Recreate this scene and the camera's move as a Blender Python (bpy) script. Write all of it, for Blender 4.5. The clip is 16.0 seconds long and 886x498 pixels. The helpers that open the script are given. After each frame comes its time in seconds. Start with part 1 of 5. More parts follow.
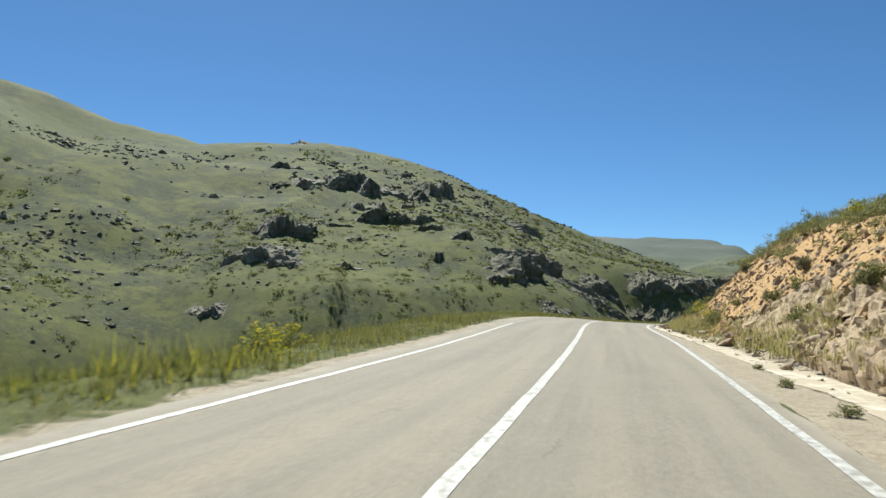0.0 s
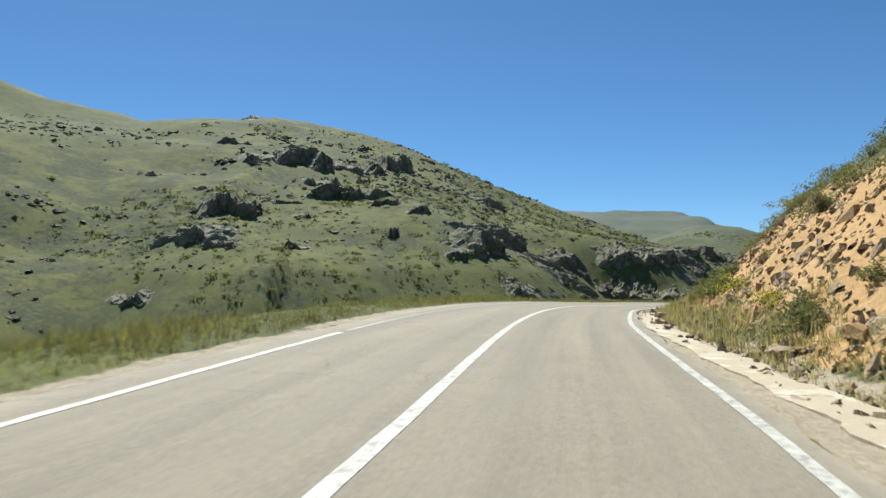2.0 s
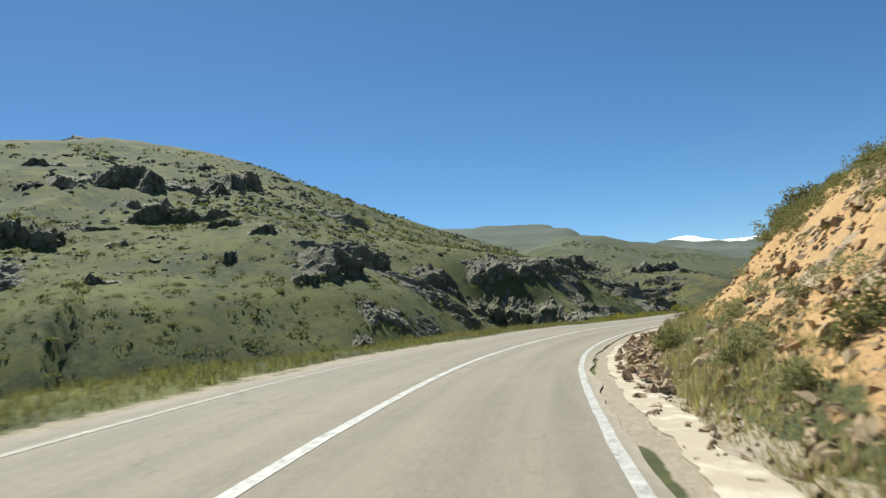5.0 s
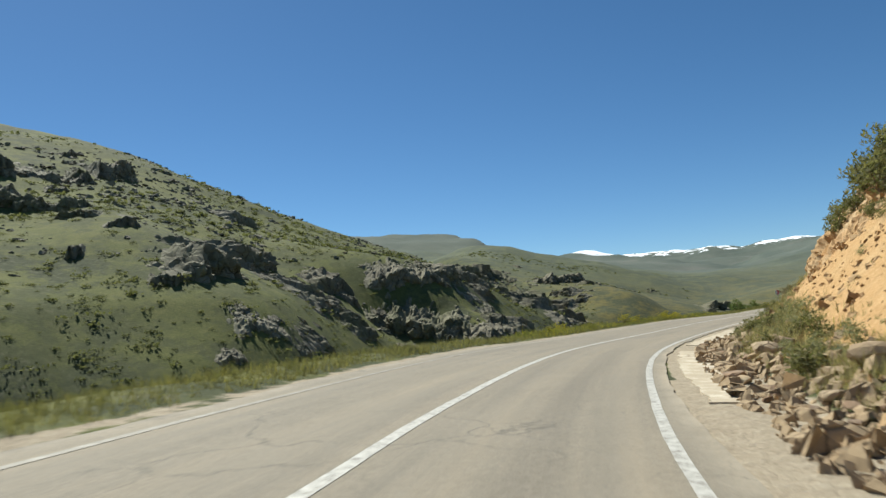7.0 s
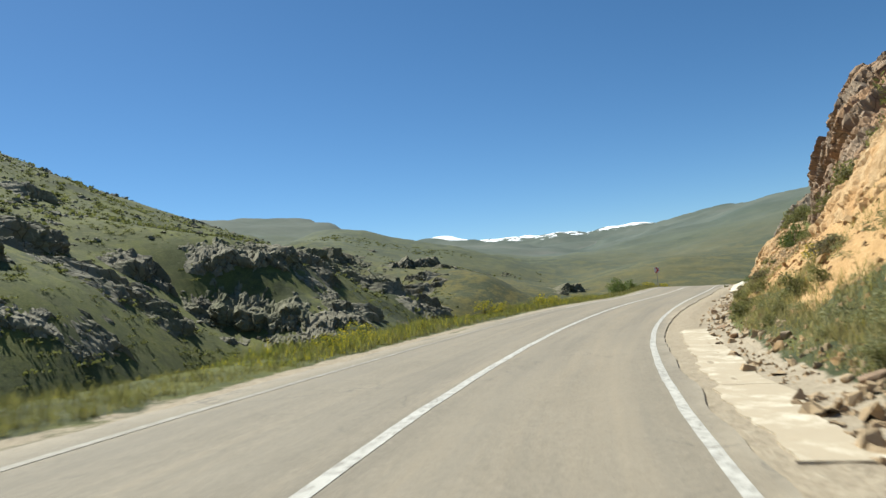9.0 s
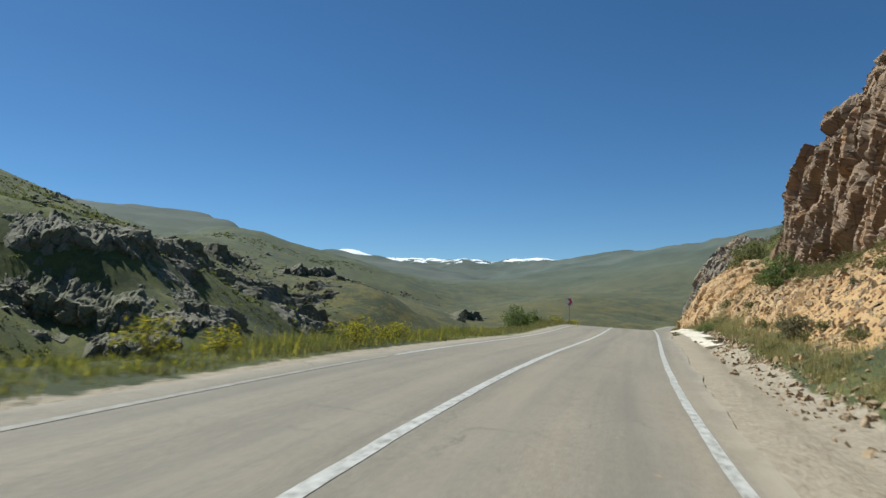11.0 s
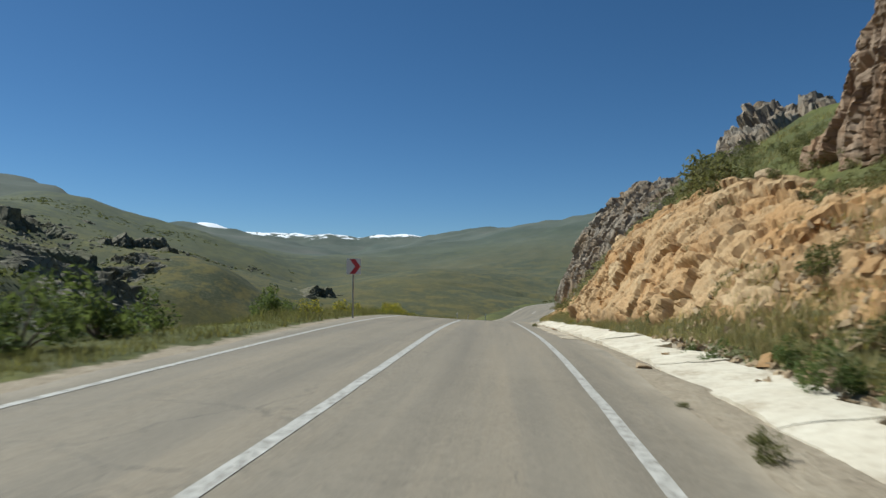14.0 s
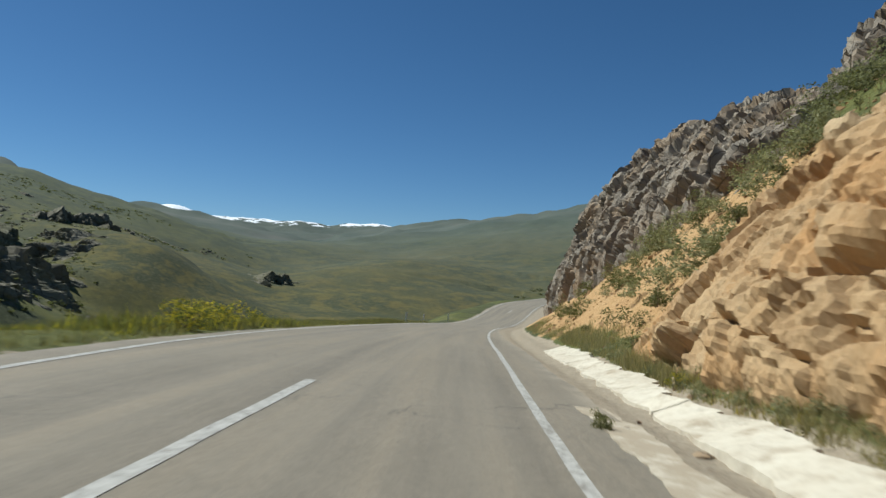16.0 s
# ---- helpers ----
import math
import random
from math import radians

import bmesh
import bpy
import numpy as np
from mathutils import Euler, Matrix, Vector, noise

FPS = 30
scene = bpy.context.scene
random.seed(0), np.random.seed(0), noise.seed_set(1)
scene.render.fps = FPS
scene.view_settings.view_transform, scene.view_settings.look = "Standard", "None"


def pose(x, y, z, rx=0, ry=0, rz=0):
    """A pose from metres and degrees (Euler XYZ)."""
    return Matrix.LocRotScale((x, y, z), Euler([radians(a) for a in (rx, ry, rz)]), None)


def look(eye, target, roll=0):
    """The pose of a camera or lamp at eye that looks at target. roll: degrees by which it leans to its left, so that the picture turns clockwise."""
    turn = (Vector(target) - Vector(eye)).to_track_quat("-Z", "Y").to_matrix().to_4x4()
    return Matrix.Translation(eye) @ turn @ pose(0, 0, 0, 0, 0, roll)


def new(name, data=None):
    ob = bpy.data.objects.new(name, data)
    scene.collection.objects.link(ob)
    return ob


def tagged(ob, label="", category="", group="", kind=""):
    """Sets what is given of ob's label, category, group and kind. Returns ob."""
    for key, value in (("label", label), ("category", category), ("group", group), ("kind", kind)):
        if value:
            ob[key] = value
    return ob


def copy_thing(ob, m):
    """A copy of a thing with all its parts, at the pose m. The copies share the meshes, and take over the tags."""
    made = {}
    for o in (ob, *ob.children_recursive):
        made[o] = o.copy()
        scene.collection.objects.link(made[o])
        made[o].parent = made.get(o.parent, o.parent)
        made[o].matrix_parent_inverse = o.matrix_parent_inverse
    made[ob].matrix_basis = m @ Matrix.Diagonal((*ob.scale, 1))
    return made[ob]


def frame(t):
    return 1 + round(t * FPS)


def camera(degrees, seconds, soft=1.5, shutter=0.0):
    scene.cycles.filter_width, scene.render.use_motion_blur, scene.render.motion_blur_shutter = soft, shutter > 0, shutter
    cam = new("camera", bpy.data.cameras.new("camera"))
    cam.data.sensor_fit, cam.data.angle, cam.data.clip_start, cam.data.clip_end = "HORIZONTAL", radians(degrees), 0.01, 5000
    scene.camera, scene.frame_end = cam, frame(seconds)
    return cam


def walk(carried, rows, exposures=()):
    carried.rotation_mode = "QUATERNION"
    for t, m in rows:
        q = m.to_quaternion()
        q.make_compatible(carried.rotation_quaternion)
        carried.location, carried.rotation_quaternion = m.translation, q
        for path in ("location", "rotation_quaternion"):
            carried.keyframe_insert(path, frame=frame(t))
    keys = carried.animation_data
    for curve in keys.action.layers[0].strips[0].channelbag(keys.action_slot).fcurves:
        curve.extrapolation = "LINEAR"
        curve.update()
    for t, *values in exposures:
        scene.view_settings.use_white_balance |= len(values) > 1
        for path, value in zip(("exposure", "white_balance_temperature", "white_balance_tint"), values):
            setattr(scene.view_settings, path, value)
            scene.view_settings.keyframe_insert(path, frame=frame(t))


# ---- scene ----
cam = camera(64.5, 16.0, soft=1.45, shutter=0.28)
PATH = [
    (0.00, (-0.000, -0.000, 1.300), (-0.003, 9.946, 2.336), 0.62),
    (0.50, (1.113, 4.169, 1.477), (1.275, 14.117, 2.481), -1.69),
    (1.00, (2.227, 8.392, 1.589), (2.474, 18.343, 2.542), 0.50),
    (1.50, (3.333, 12.573, 1.752), (3.623, 22.542, 2.481), -0.90),
    (2.00, (4.443, 16.634, 1.875), (4.874, 26.598, 2.605), -1.08),
    (2.50, (5.555, 20.826, 2.055), (6.659, 30.709, 3.111), -1.97),
    (3.00, (6.581, 25.141, 2.211), (7.909, 34.997, 3.255), -5.51),
    (3.50, (7.814, 29.635, 2.348), (9.368, 39.468, 3.288), -4.40),
    (4.00, (9.157, 34.041, 2.480), (10.791, 43.861, 3.432), -5.37),
    (4.20, (9.690, 35.817, 2.541), (11.478, 45.608, 3.507), -5.61),
    (4.70, (11.138, 40.605, 2.619), (13.165, 50.350, 3.578), -5.47),
    (5.20, (12.753, 45.804, 2.609), (15.129, 55.471, 3.558), -5.27),
    (5.75, (14.720, 51.700, 2.556), (17.482, 61.265, 3.493), -5.04),
    (6.30, (16.879, 57.464, 2.523), (19.905, 66.950, 3.451), -4.88),
    (6.50, (17.712, 59.493, 2.522), (20.837, 68.938, 3.530), -4.78),
    (7.00, (20.052, 64.461, 2.402), (23.542, 73.781, 3.382), -4.72),
    (7.50, (22.838, 69.215, 2.388), (26.878, 78.318, 3.284), -6.14),
    (8.00, (25.886, 73.838, 2.365), (30.662, 82.588, 3.154), -4.99),
    (8.50, (29.011, 78.394, 2.265), (34.079, 86.990, 2.918), -5.19),
    (9.00, (32.470, 82.863, 2.220), (37.746, 91.337, 2.817), -5.71),
    (9.20, (33.952, 84.609, 2.165), (39.328, 93.017, 2.796), -4.81),
    (9.70, (37.717, 88.780, 2.032), (43.301, 97.048, 2.699), -3.73),
    (10.20, (41.592, 92.695, 1.914), (47.475, 100.749, 2.633), -2.15),
    (10.75, (46.078, 96.780, 1.816), (52.287, 104.581, 2.594), -0.37),
    (11.30, (50.895, 100.713, 1.768), (57.321, 108.331, 2.587), 0.85),
    (11.50, (52.741, 102.114, 1.765), (59.043, 109.837, 2.567), 0.19),
    (12.00, (57.414, 105.558, 1.779), (65.146, 111.843, 2.621), 4.11),
    (12.50, (62.175, 108.966, 1.764), (70.074, 115.028, 2.695), 5.25),
    (13.00, (67.080, 112.276, 1.714), (75.016, 118.311, 2.489), 3.90),
    (13.50, (72.198, 115.659, 1.598), (79.985, 121.896, 2.275), 2.27),
    (14.00, (77.585, 119.220, 1.586), (85.285, 125.583, 2.066), 0.35),
    (14.50, (82.973, 122.817, 1.569), (90.580, 129.294, 1.988), -0.25),
    (15.00, (88.524, 126.572, 1.532), (96.171, 133.012, 1.755), -1.89),
    (15.50, (94.007, 130.470, 1.414), (101.640, 136.923, 1.726), -0.36),
    (16.00, (99.655, 134.523, 1.164), (107.615, 140.564, 1.539), 2.30),
]

walk(cam, [(t, look(eye, target, roll)) for t, eye, target, roll in PATH],
     exposures=[(0.0, 0.82, 6200, 1), (4.2, 0.78, 6250, 1), (7.0, 0.62, 6350, 1), (9.0, 0.80, 6350, 1), (11.3, 0.34, 5900, 1), (12.5, 0.22, 5980, 1), (16.0, 0.18, 5950, 1)])

# ---- light ----
SUN_TO = Vector((-0.24, 0.92, 1.18)).normalized()      # from the ground towards the sun
world = bpy.data.worlds.new("sky")
scene.world = world
world.use_nodes = True
wn = world.node_tree
sky = wn.nodes.new("ShaderNodeTexSky")
sky.sky_type, sky.sun_disc = "NISHITA", False
sky.sun_elevation = math.asin(SUN_TO.z)
sky.sun_rotation = math.atan2(SUN_TO.x, SUN_TO.y)
sky.altitude, sky.air_density, sky.dust_density, sky.ozone_density = 3200.0, 1.0, 1.3, 4.0
clear = wn.nodes.new("ShaderNodeHueSaturation")          # thin, clean mountain air
clear.inputs["Hue"].default_value, clear.inputs["Saturation"].default_value = 0.498, 1.13
wn.links.new(sky.outputs[0], clear.inputs["Color"])
wn.links.new(clear.outputs[0], wn.nodes["Background"].inputs[0])
wn.nodes["Background"].inputs[1].default_value = 0.065
sun = new("sun", bpy.data.lights.new("sun", "SUN"))
sun.data.energy, sun.data.angle, sun.data.color = 4.8, radians(0.53), (1.0, 0.95, 0.87)
sun.matrix_world = look(SUN_TO * 100, (0, 0, 0))


# ---- numeric helpers ----
def hashed(*ix):
    """Uniform numbers in 0..1 from whole-number arrays."""
    h = np.zeros(np.broadcast(*ix).shape, np.uint32)
    for n, i in enumerate(ix):
        h = (h ^ (np.asarray(i).astype(np.int64) & 0xFFFFFFFF).astype(np.uint32)) * np.uint32((0x9E3779B1 + 0x5BD1E994 * n) % 4294967296)
        h ^= h >> np.uint32(15)
        h = h * np.uint32(0x85EBCA6B)
        h ^= h >> np.uint32(13)
    return h.astype(np.float64) / 4294967296.0


def value_noise(x, y, seed=0):
    xi, yi = np.floor(x), np.floor(y)
    fx, fy = x - xi, y - yi
    fx, fy = fx * fx * (3 - 2 * fx), fy * fy * (3 - 2 * fy)
    a, b = hashed(xi, yi, xi * 0 + seed), hashed(xi + 1, yi, xi * 0 + seed)
    c, d = hashed(xi, yi + 1, xi * 0 + seed), hashed(xi + 1, yi + 1, xi * 0 + seed)
    return (a * (1 - fx) + b * fx) * (1 - fy) + (c * (1 - fx) + d * fx) * fy - 0.5


def fbm(x, y, size, octaves=4, seed=0, gain=0.5):
    x, y = np.asarray(x, float), np.asarray(y, float)
    total, amp, f = np.zeros(np.broadcast(x, y).shape), 1.0, 1.0 / size
    for o in range(octaves):
        ca, sa = math.cos(0.7 * o), math.sin(0.7 * o)
        total = total + amp * value_noise((ca * x - sa * y) * f + 17.3 * o, (sa * x + ca * y) * f - 9.1 * o, seed + o)
        amp, f = amp * gain, f * 2.03
    return total


def blocks(p, cell, seed=0, tilt=0.5, crack=0.25, sharp=16.0):
    """Fractured rock: each cell of a jittered lattice is one tilted facet, with worn joints between cells.
    Returns the relief and a number for the cell."""
    q = p / np.asarray(cell, float)
    base = np.floor(q)
    dist, vals, names = [], [], []
    for i in (-1, 0, 1):
        for j in (-1, 0, 1):
            for k in (-1, 0, 1):
                c = base + (i, j, k)
                jit = [hashed(c[:, 0], c[:, 1], c[:, 2], c[:, 0] * 0 + seed + n) for n in range(7)]
                d = q - (c + 0.5 + 0.42 * (2 * np.stack(jit[:3], 1) - 1))
                dist.append(np.sqrt((d * d).sum(1)))
                vals.append((jit[3] - 0.5) * 1.4 + tilt * ((2 * jit[4] - 1) * d[:, 0] + (2 * jit[5] - 1) * d[:, 1] + (2 * jit[6] - 1) * d[:, 2]))
                names.append(jit[0])
    dist, vals, names = np.array(dist), np.array(vals), np.array(names)
    two = np.partition(dist, 1, axis=0)[:2]
    w = np.exp(-sharp * (dist - two[0]))
    relief = (w * vals).sum(0) / w.sum(0) - crack * np.clip(1 - (two[1] - two[0]) / 0.10, 0, 1)
    return relief, names[dist.argmin(0), np.arange(len(q))]


def spline(ts, values):
    """A natural cubic through the values; straight on beyond both ends."""
    ts, values = np.asarray(ts, float), np.asarray(values, float)
    n, h = len(ts), np.diff(ts)
    a, b = np.eye(n), np.zeros(n)
    for i in range(1, n - 1):
        a[i, i - 1], a[i, i], a[i, i + 1] = h[i - 1], 2 * (h[i - 1] + h[i]), h[i]
        b[i] = 6 * ((values[i + 1] - values[i]) / h[i] - (values[i] - values[i - 1]) / h[i - 1])
    m = np.linalg.solve(a, b)

    def at(t):
        t = np.asarray(t, float)
        tc = np.clip(t, ts[0], ts[-1])
        i = np.clip(np.searchsorted(ts, tc, side="right") - 1, 0, n - 2)
        u, v, g = tc - ts[i], ts[i + 1] - tc, h[i]
        out = m[i] * v**3 / (6 * g) + m[i + 1] * u**3 / (6 * g) + (values[i] / g - m[i] * g / 6) * v + (values[i + 1] / g - m[i + 1] * g / 6) * u
        first = (values[1] - values[0]) / h[0] - h[0] * (2 * m[0] + m[1]) / 6
        last = (values[-1] - values[-2]) / h[-1] + h[-1] * (m[-2] + 2 * m[-1]) / 6
        return out + np.where(t < ts[0], (t - ts[0]) * first, 0) + np.where(t > ts[-1], (t - ts[-1]) * last, 0)

    return at


# ---- the road's line: metres along it, x, y, z of the centre, cross slope (falls to the right) ----
ROAD = [
    (-12.0, -4.21, -11.30, -0.42, 0.032), (0.0, -1.14, 0.30, 0.04, 0.031), (11.5, 1.69, 11.45, 0.44, 0.039),
    (23.0, 4.35, 22.64, 0.88, 0.050), (34.5, 6.93, 33.84, 1.28, 0.062), (46.0, 10.11, 44.89, 1.46, 0.069),
    (57.5, 14.04, 55.69, 1.42, 0.085), (69.0, 18.79, 66.16, 1.28, 0.081), (80.5, 24.87, 75.92, 1.17, 0.068),
    (92.0, 31.84, 85.05, 1.00, 0.069), (103.5, 39.76, 93.39, 0.75, 0.063), (115.0, 48.34, 101.04, 0.60, 0.061),
    (126.5, 57.55, 107.92, 0.57, 0.053), (138.0, 67.04, 114.41, 0.45, 0.037), (149.5, 76.59, 120.83, 0.33, 0.024),
    (161.0, 86.07, 127.33, 0.29, 0.030), (172.5, 95.42, 134.03, 0.10, 0.052), (184.0, 104.79, 140.70, -0.28, 0.068),
    (200.0, 117.8, 150.0, -1.05, 0.05), (220.0, 134.5, 161.0, -2.15, 0.03),
]
ROAD_AHEAD = [(245.0, 156.0, 173.6, -3.6, 0.02), (275.0, 183.0, 187.0, -4.4, 0.0), (290.0, 196.5, 192.6, -3.4, 0.0), (310.0, 216.0, 199.0, -3.0, 0.0), (350.0, 255.0, 208.0, -2.2, 0.0)]
knots = np.array(ROAD + ROAD_AHEAD)
road_x, road_y, road_z, road_bank = (spline(knots[:, 0], knots[:, n]) for n in (1, 2, 3, 4))
DENSE = np.arange(-120.0, 420.0, 0.5)
DX, DY = road_x(DENSE), road_y(DENSE)
TX, TY = np.gradient(DX), np.gradient(DY)
TN = np.hypot(TX, TY)
TX, TY = TX / TN, TY / TN


def frame_at(s):
    tx, ty = np.interp(s, DENSE, TX), np.interp(s, DENSE, TY)
    n = np.hypot(tx, ty)
    return tx / n, ty / n


def on_road(s, u):
    """Plan place of a point u metres to the right of the centre line."""
    tx, ty = frame_at(s)
    return road_x(s) + u * ty, road_y(s) - u * tx


def road_level(s, u):
    return road_z(s) - np.clip(road_bank(np.clip(s, -12, 350)), 0, 0.1) * np.clip(u, -6, 6)


def road_coords(x, y):
    """Metres along the road and to the right of its centre line."""
    x, y = np.asarray(x, float).ravel(), np.asarray(y, float).ravel()
    s, u = np.empty(len(x)), np.empty(len(x))
    cx, cy = DX[::4], DY[::4]
    for k in range(0, len(x), 20000):
        sl = slice(k, k + 20000)
        i = ((x[sl, None] - cx) ** 2 + (y[sl, None] - cy) ** 2).argmin(1) * 4
        ax, ay = x[sl] - DX[i], y[sl] - DY[i]
        s[sl] = DENSE[i] + ax * TX[i] + ay * TY[i]
        u[sl] = ax * TY[i] - ay * TX[i]
    return s, u


# ---- the lie of the land ----
# Bank on the hill side: stations along the road, each a profile of (metres from the centre line, height over the road).
BANK_START = [
    (-60, (5.1, 0.0), (5.9, 0.5), (6.8, 1.4), (8.5, 2.9), (10.5, 3.5), (20, 5.0), (60, 10)),
    (12, (5.1, 0.0), (5.8, 0.6), (6.6, 1.8), (8.3, 3.3), (10.0, 3.8), (20, 5.0), (60, 10)),
    (35, (4.1, 0.0), (5.1, 0.7), (6.3, 1.9), (8.2, 3.8), (10.0, 5.0), (20, 6.0), (60, 12)),
    (60, (4.4, 0.0), (5.4, 0.4), (7.2, 1.4), (9.2, 3.4), (11.2, 5.3), (20, 7.2), (60, 13)),
    (90, (4.7, 0.0), (6.2, 0.6), (8.1, 2.1), (10.0, 4.2), (12.0, 5.4), (22, 7.5), (60, 14)),
]
BANK_CURVE = [
    (112, (4.9, 0.0), (6.2, 0.7), (8.4, 3.0), (10.8, 5.6), (13.0, 7.0), (22, 9.0), (60, 15)),
    (130, (5.2, 0.0), (6.8, 0.8), (8.6, 2.2), (11.0, 4.0), (14.5, 6.0), (24, 12.0), (60, 17)),
    (150, (5.5, 0.1), (7.4, 0.5), (8.6, 1.8), (10.6, 3.0), (14.5, 5.0), (22, 10.0), (60, 18)),
    (163, (5.9, 0.15), (6.7, 0.6), (8.0, 2.0), (10.6, 3.4), (14.5, 4.9), (21, 8.0), (60, 18)),
    (176, (6.3, 0.1), (7.3, 0.9), (8.8, 2.7), (10.8, 4.9), (14.0, 7.4), (22, 11), (60, 20)),
]
BANK_BEND = [
    (200, (5.9, 0.05), (7.2, 0.7), (8.8, 2.3), (11.2, 5.2), (15.0, 9.2), (24, 15.2), (60, 22)),
    (220, (5.4, 0.0), (7.4, 1.2), (9.6, 3.0), (13.0, 7.0), (17.0, 11.0), (32, 20.0), (60, 24)),
    (245, (5.2, 0.0), (7.4, 1.4), (9.6, 3.8), (12.4, 8.4), (16.0, 11.4), (30, 17.0), (60, 22)),
    (275, (6.0, 0.0), (8.5, 1.0), (11.0, 2.4), (15.0, 4.2), (20.0, 6.0), (34, 10.0), (60, 15)),
    (330, (8.0, 0.0), (12, 0.4), (16.0, 1.0), (22.0, 1.6), (30.0, 2.2), (45, 3.0), (60, 4)),
]
BANK = BANK_START + BANK_CURVE + BANK_BEND
BANK_S = np.array([b[0] for b in BANK], float)
BANK_U = np.array([[p[0] for p in b[1:]] for b in BANK], float)
BANK_H = np.array([[p[1] for p in b[1:]] for b in BANK], float)


def bank_profile(s):
    """The profile's points at s: two arrays, one row for each s."""
    s = np.atleast_1d(np.asarray(s, float))
    return (np.stack([np.interp(s, BANK_S, BANK_U[:, k]) for k in range(7)], 1),
            np.stack([np.interp(s, BANK_S, BANK_H[:, k]) for k in range(7)], 1))


def bank_height(s, u):
    pu, ph = bank_profile(s)
    h = np.zeros(len(pu))
    for k in range(6):
        f = np.clip((u - pu[:, k]) / (pu[:, k + 1] - pu[:, k]), 0, 1)
        h = np.where(u >= pu[:, k], ph[:, k] + f * (ph[:, k + 1] - ph[:, k]), h)
    return h + np.clip(u - pu[:, 6], 0, 400) * 0.2


# Hills: ridge lines (x, y, z), steepness of the flanks, roundness of the crest.
NEAR_HILLS = [
    ([(-620, 300, 190), (-420, 380, 170), (-238, 418, 136), (-183, 425, 120), (-150, 435, 112), (-92, 455, 119), (-33, 461, 107), (21, 473, 90), (77, 500, 76), (140, 560, 57), (240, 629, 52)], 0.41, 10),
    ([(77, 500, 72), (110, 420, 46), (130, 345, 21), (142, 318, 8)], 0.38, 8),
    ([(-33, 461, 102), (35, 365, 44), (80, 292, 22), (92, 266, 6)], 0.38, 8),
    ([(150, 560, 50), (200, 470, 33), (240, 440, 22), (275, 470, 17), (310, 470, 6)], 0.36, 8),
]
MID_HILLS = [
    ([(240, 629, 52), (322, 763, 74), (393, 834, 73), (539, 972, 68)], 0.30, 25),
    ([(280, 1290, 158), (344, 1246, 150), (485, 1230, 142), (560, 1205, 112), (650, 1218, 72), (844, 1230, 60)], 0.22, 40),
    ([(429, 690, 22), (470, 633, 14), (440, 560, -8), (400, 500, -26)], 0.25, 15),
    ([(470, 800, 36), (563, 692, 28), (752, 702, 38), (900, 740, 40)], 0.18, 40),
    ([(330, 385, -16), (380, 415, -6), (429, 445, 1), (532, 475, 13), (606, 460, 14), (720, 380, 16)], 0.16, 40),
]
FAR_HILLS = [
    ([(700, 1600, 96), (793, 1443, 108), (890, 1482, 123), (1000, 1500, 104), (1254, 1826, 130)], 0.20, 60),
    ([(856, 1065, 48), (943, 962, 42), (1037, 852, 46), (1131, 741, 56), (1250, 600, 70)], 0.14, 60),
    ([(1254, 1826, 122), (1628, 2006, 118), (1803, 1800, 120), (1773, 1525, 138), (1761, 1383, 160), (1700, 1146, 158), (1528, 886, 150), (1480, 600, 180)], 0.20, 60),
]
SNOW_RANGE = [
    ([(2100, 4600, 330), (2366, 4367, 330), (2506, 4201, 370), (2588, 4104, 374), (2671, 4009, 322), (2789, 3872, 325), (2977, 3652, 306), (3070, 3541, 320),
      (3189, 3404, 296), (3282, 3293, 304), (3399, 3155, 318), (3494, 3046, 292), (3598, 2921, 331), (3681, 2825, 301), (3900, 2600, 290)], 0.26, 12),
]
HILLS = NEAR_HILLS + MID_HILLS + FAR_HILLS + SNOW_RANGE


def far_land(x, y):
    out = np.full(len(x), -34.0)
    x0, y0 = x, y
    wx, wy = 26 * fbm(x, y, 95, 3, 201), 26 * fbm(x, y, 95, 3, 202)
    for n, (ridge, steep, crest) in enumerate(HILLS):
        r = np.array(ridge, float)
        x, y = (x0 + wx, y0 + wy) if n < 9 else (x0, y0)
        best, top = np.full(len(x), 1e12), np.zeros(len(x))
        for a, b in zip(r[:-1], r[1:]):
            d = b - a
            f = np.clip(((x - a[0]) * d[0] + (y - a[1]) * d[1]) / (d[0] ** 2 + d[1] ** 2), 0, 1)
            q = (x - a[0] - f * d[0]) ** 2 + (y - a[1] - f * d[1]) ** 2
            near = q < best
            best, top = np.where(near, q, best), np.where(near, a[2] + f * d[2], top)
        z = top + crest * steep - steep * np.sqrt(best + crest**2)
        if n < 4:      # the gorge cuts the feet of these slopes steeply
            z = np.where(z < 10, 10 - (10 - z) * 1.6, z)
        k = 3.0
        hi = np.maximum(out, z)
        out = hi + k * np.log1p(np.exp(-np.abs(out - z) / k)) * np.exp(-np.abs(out - z) / 30)
    return out


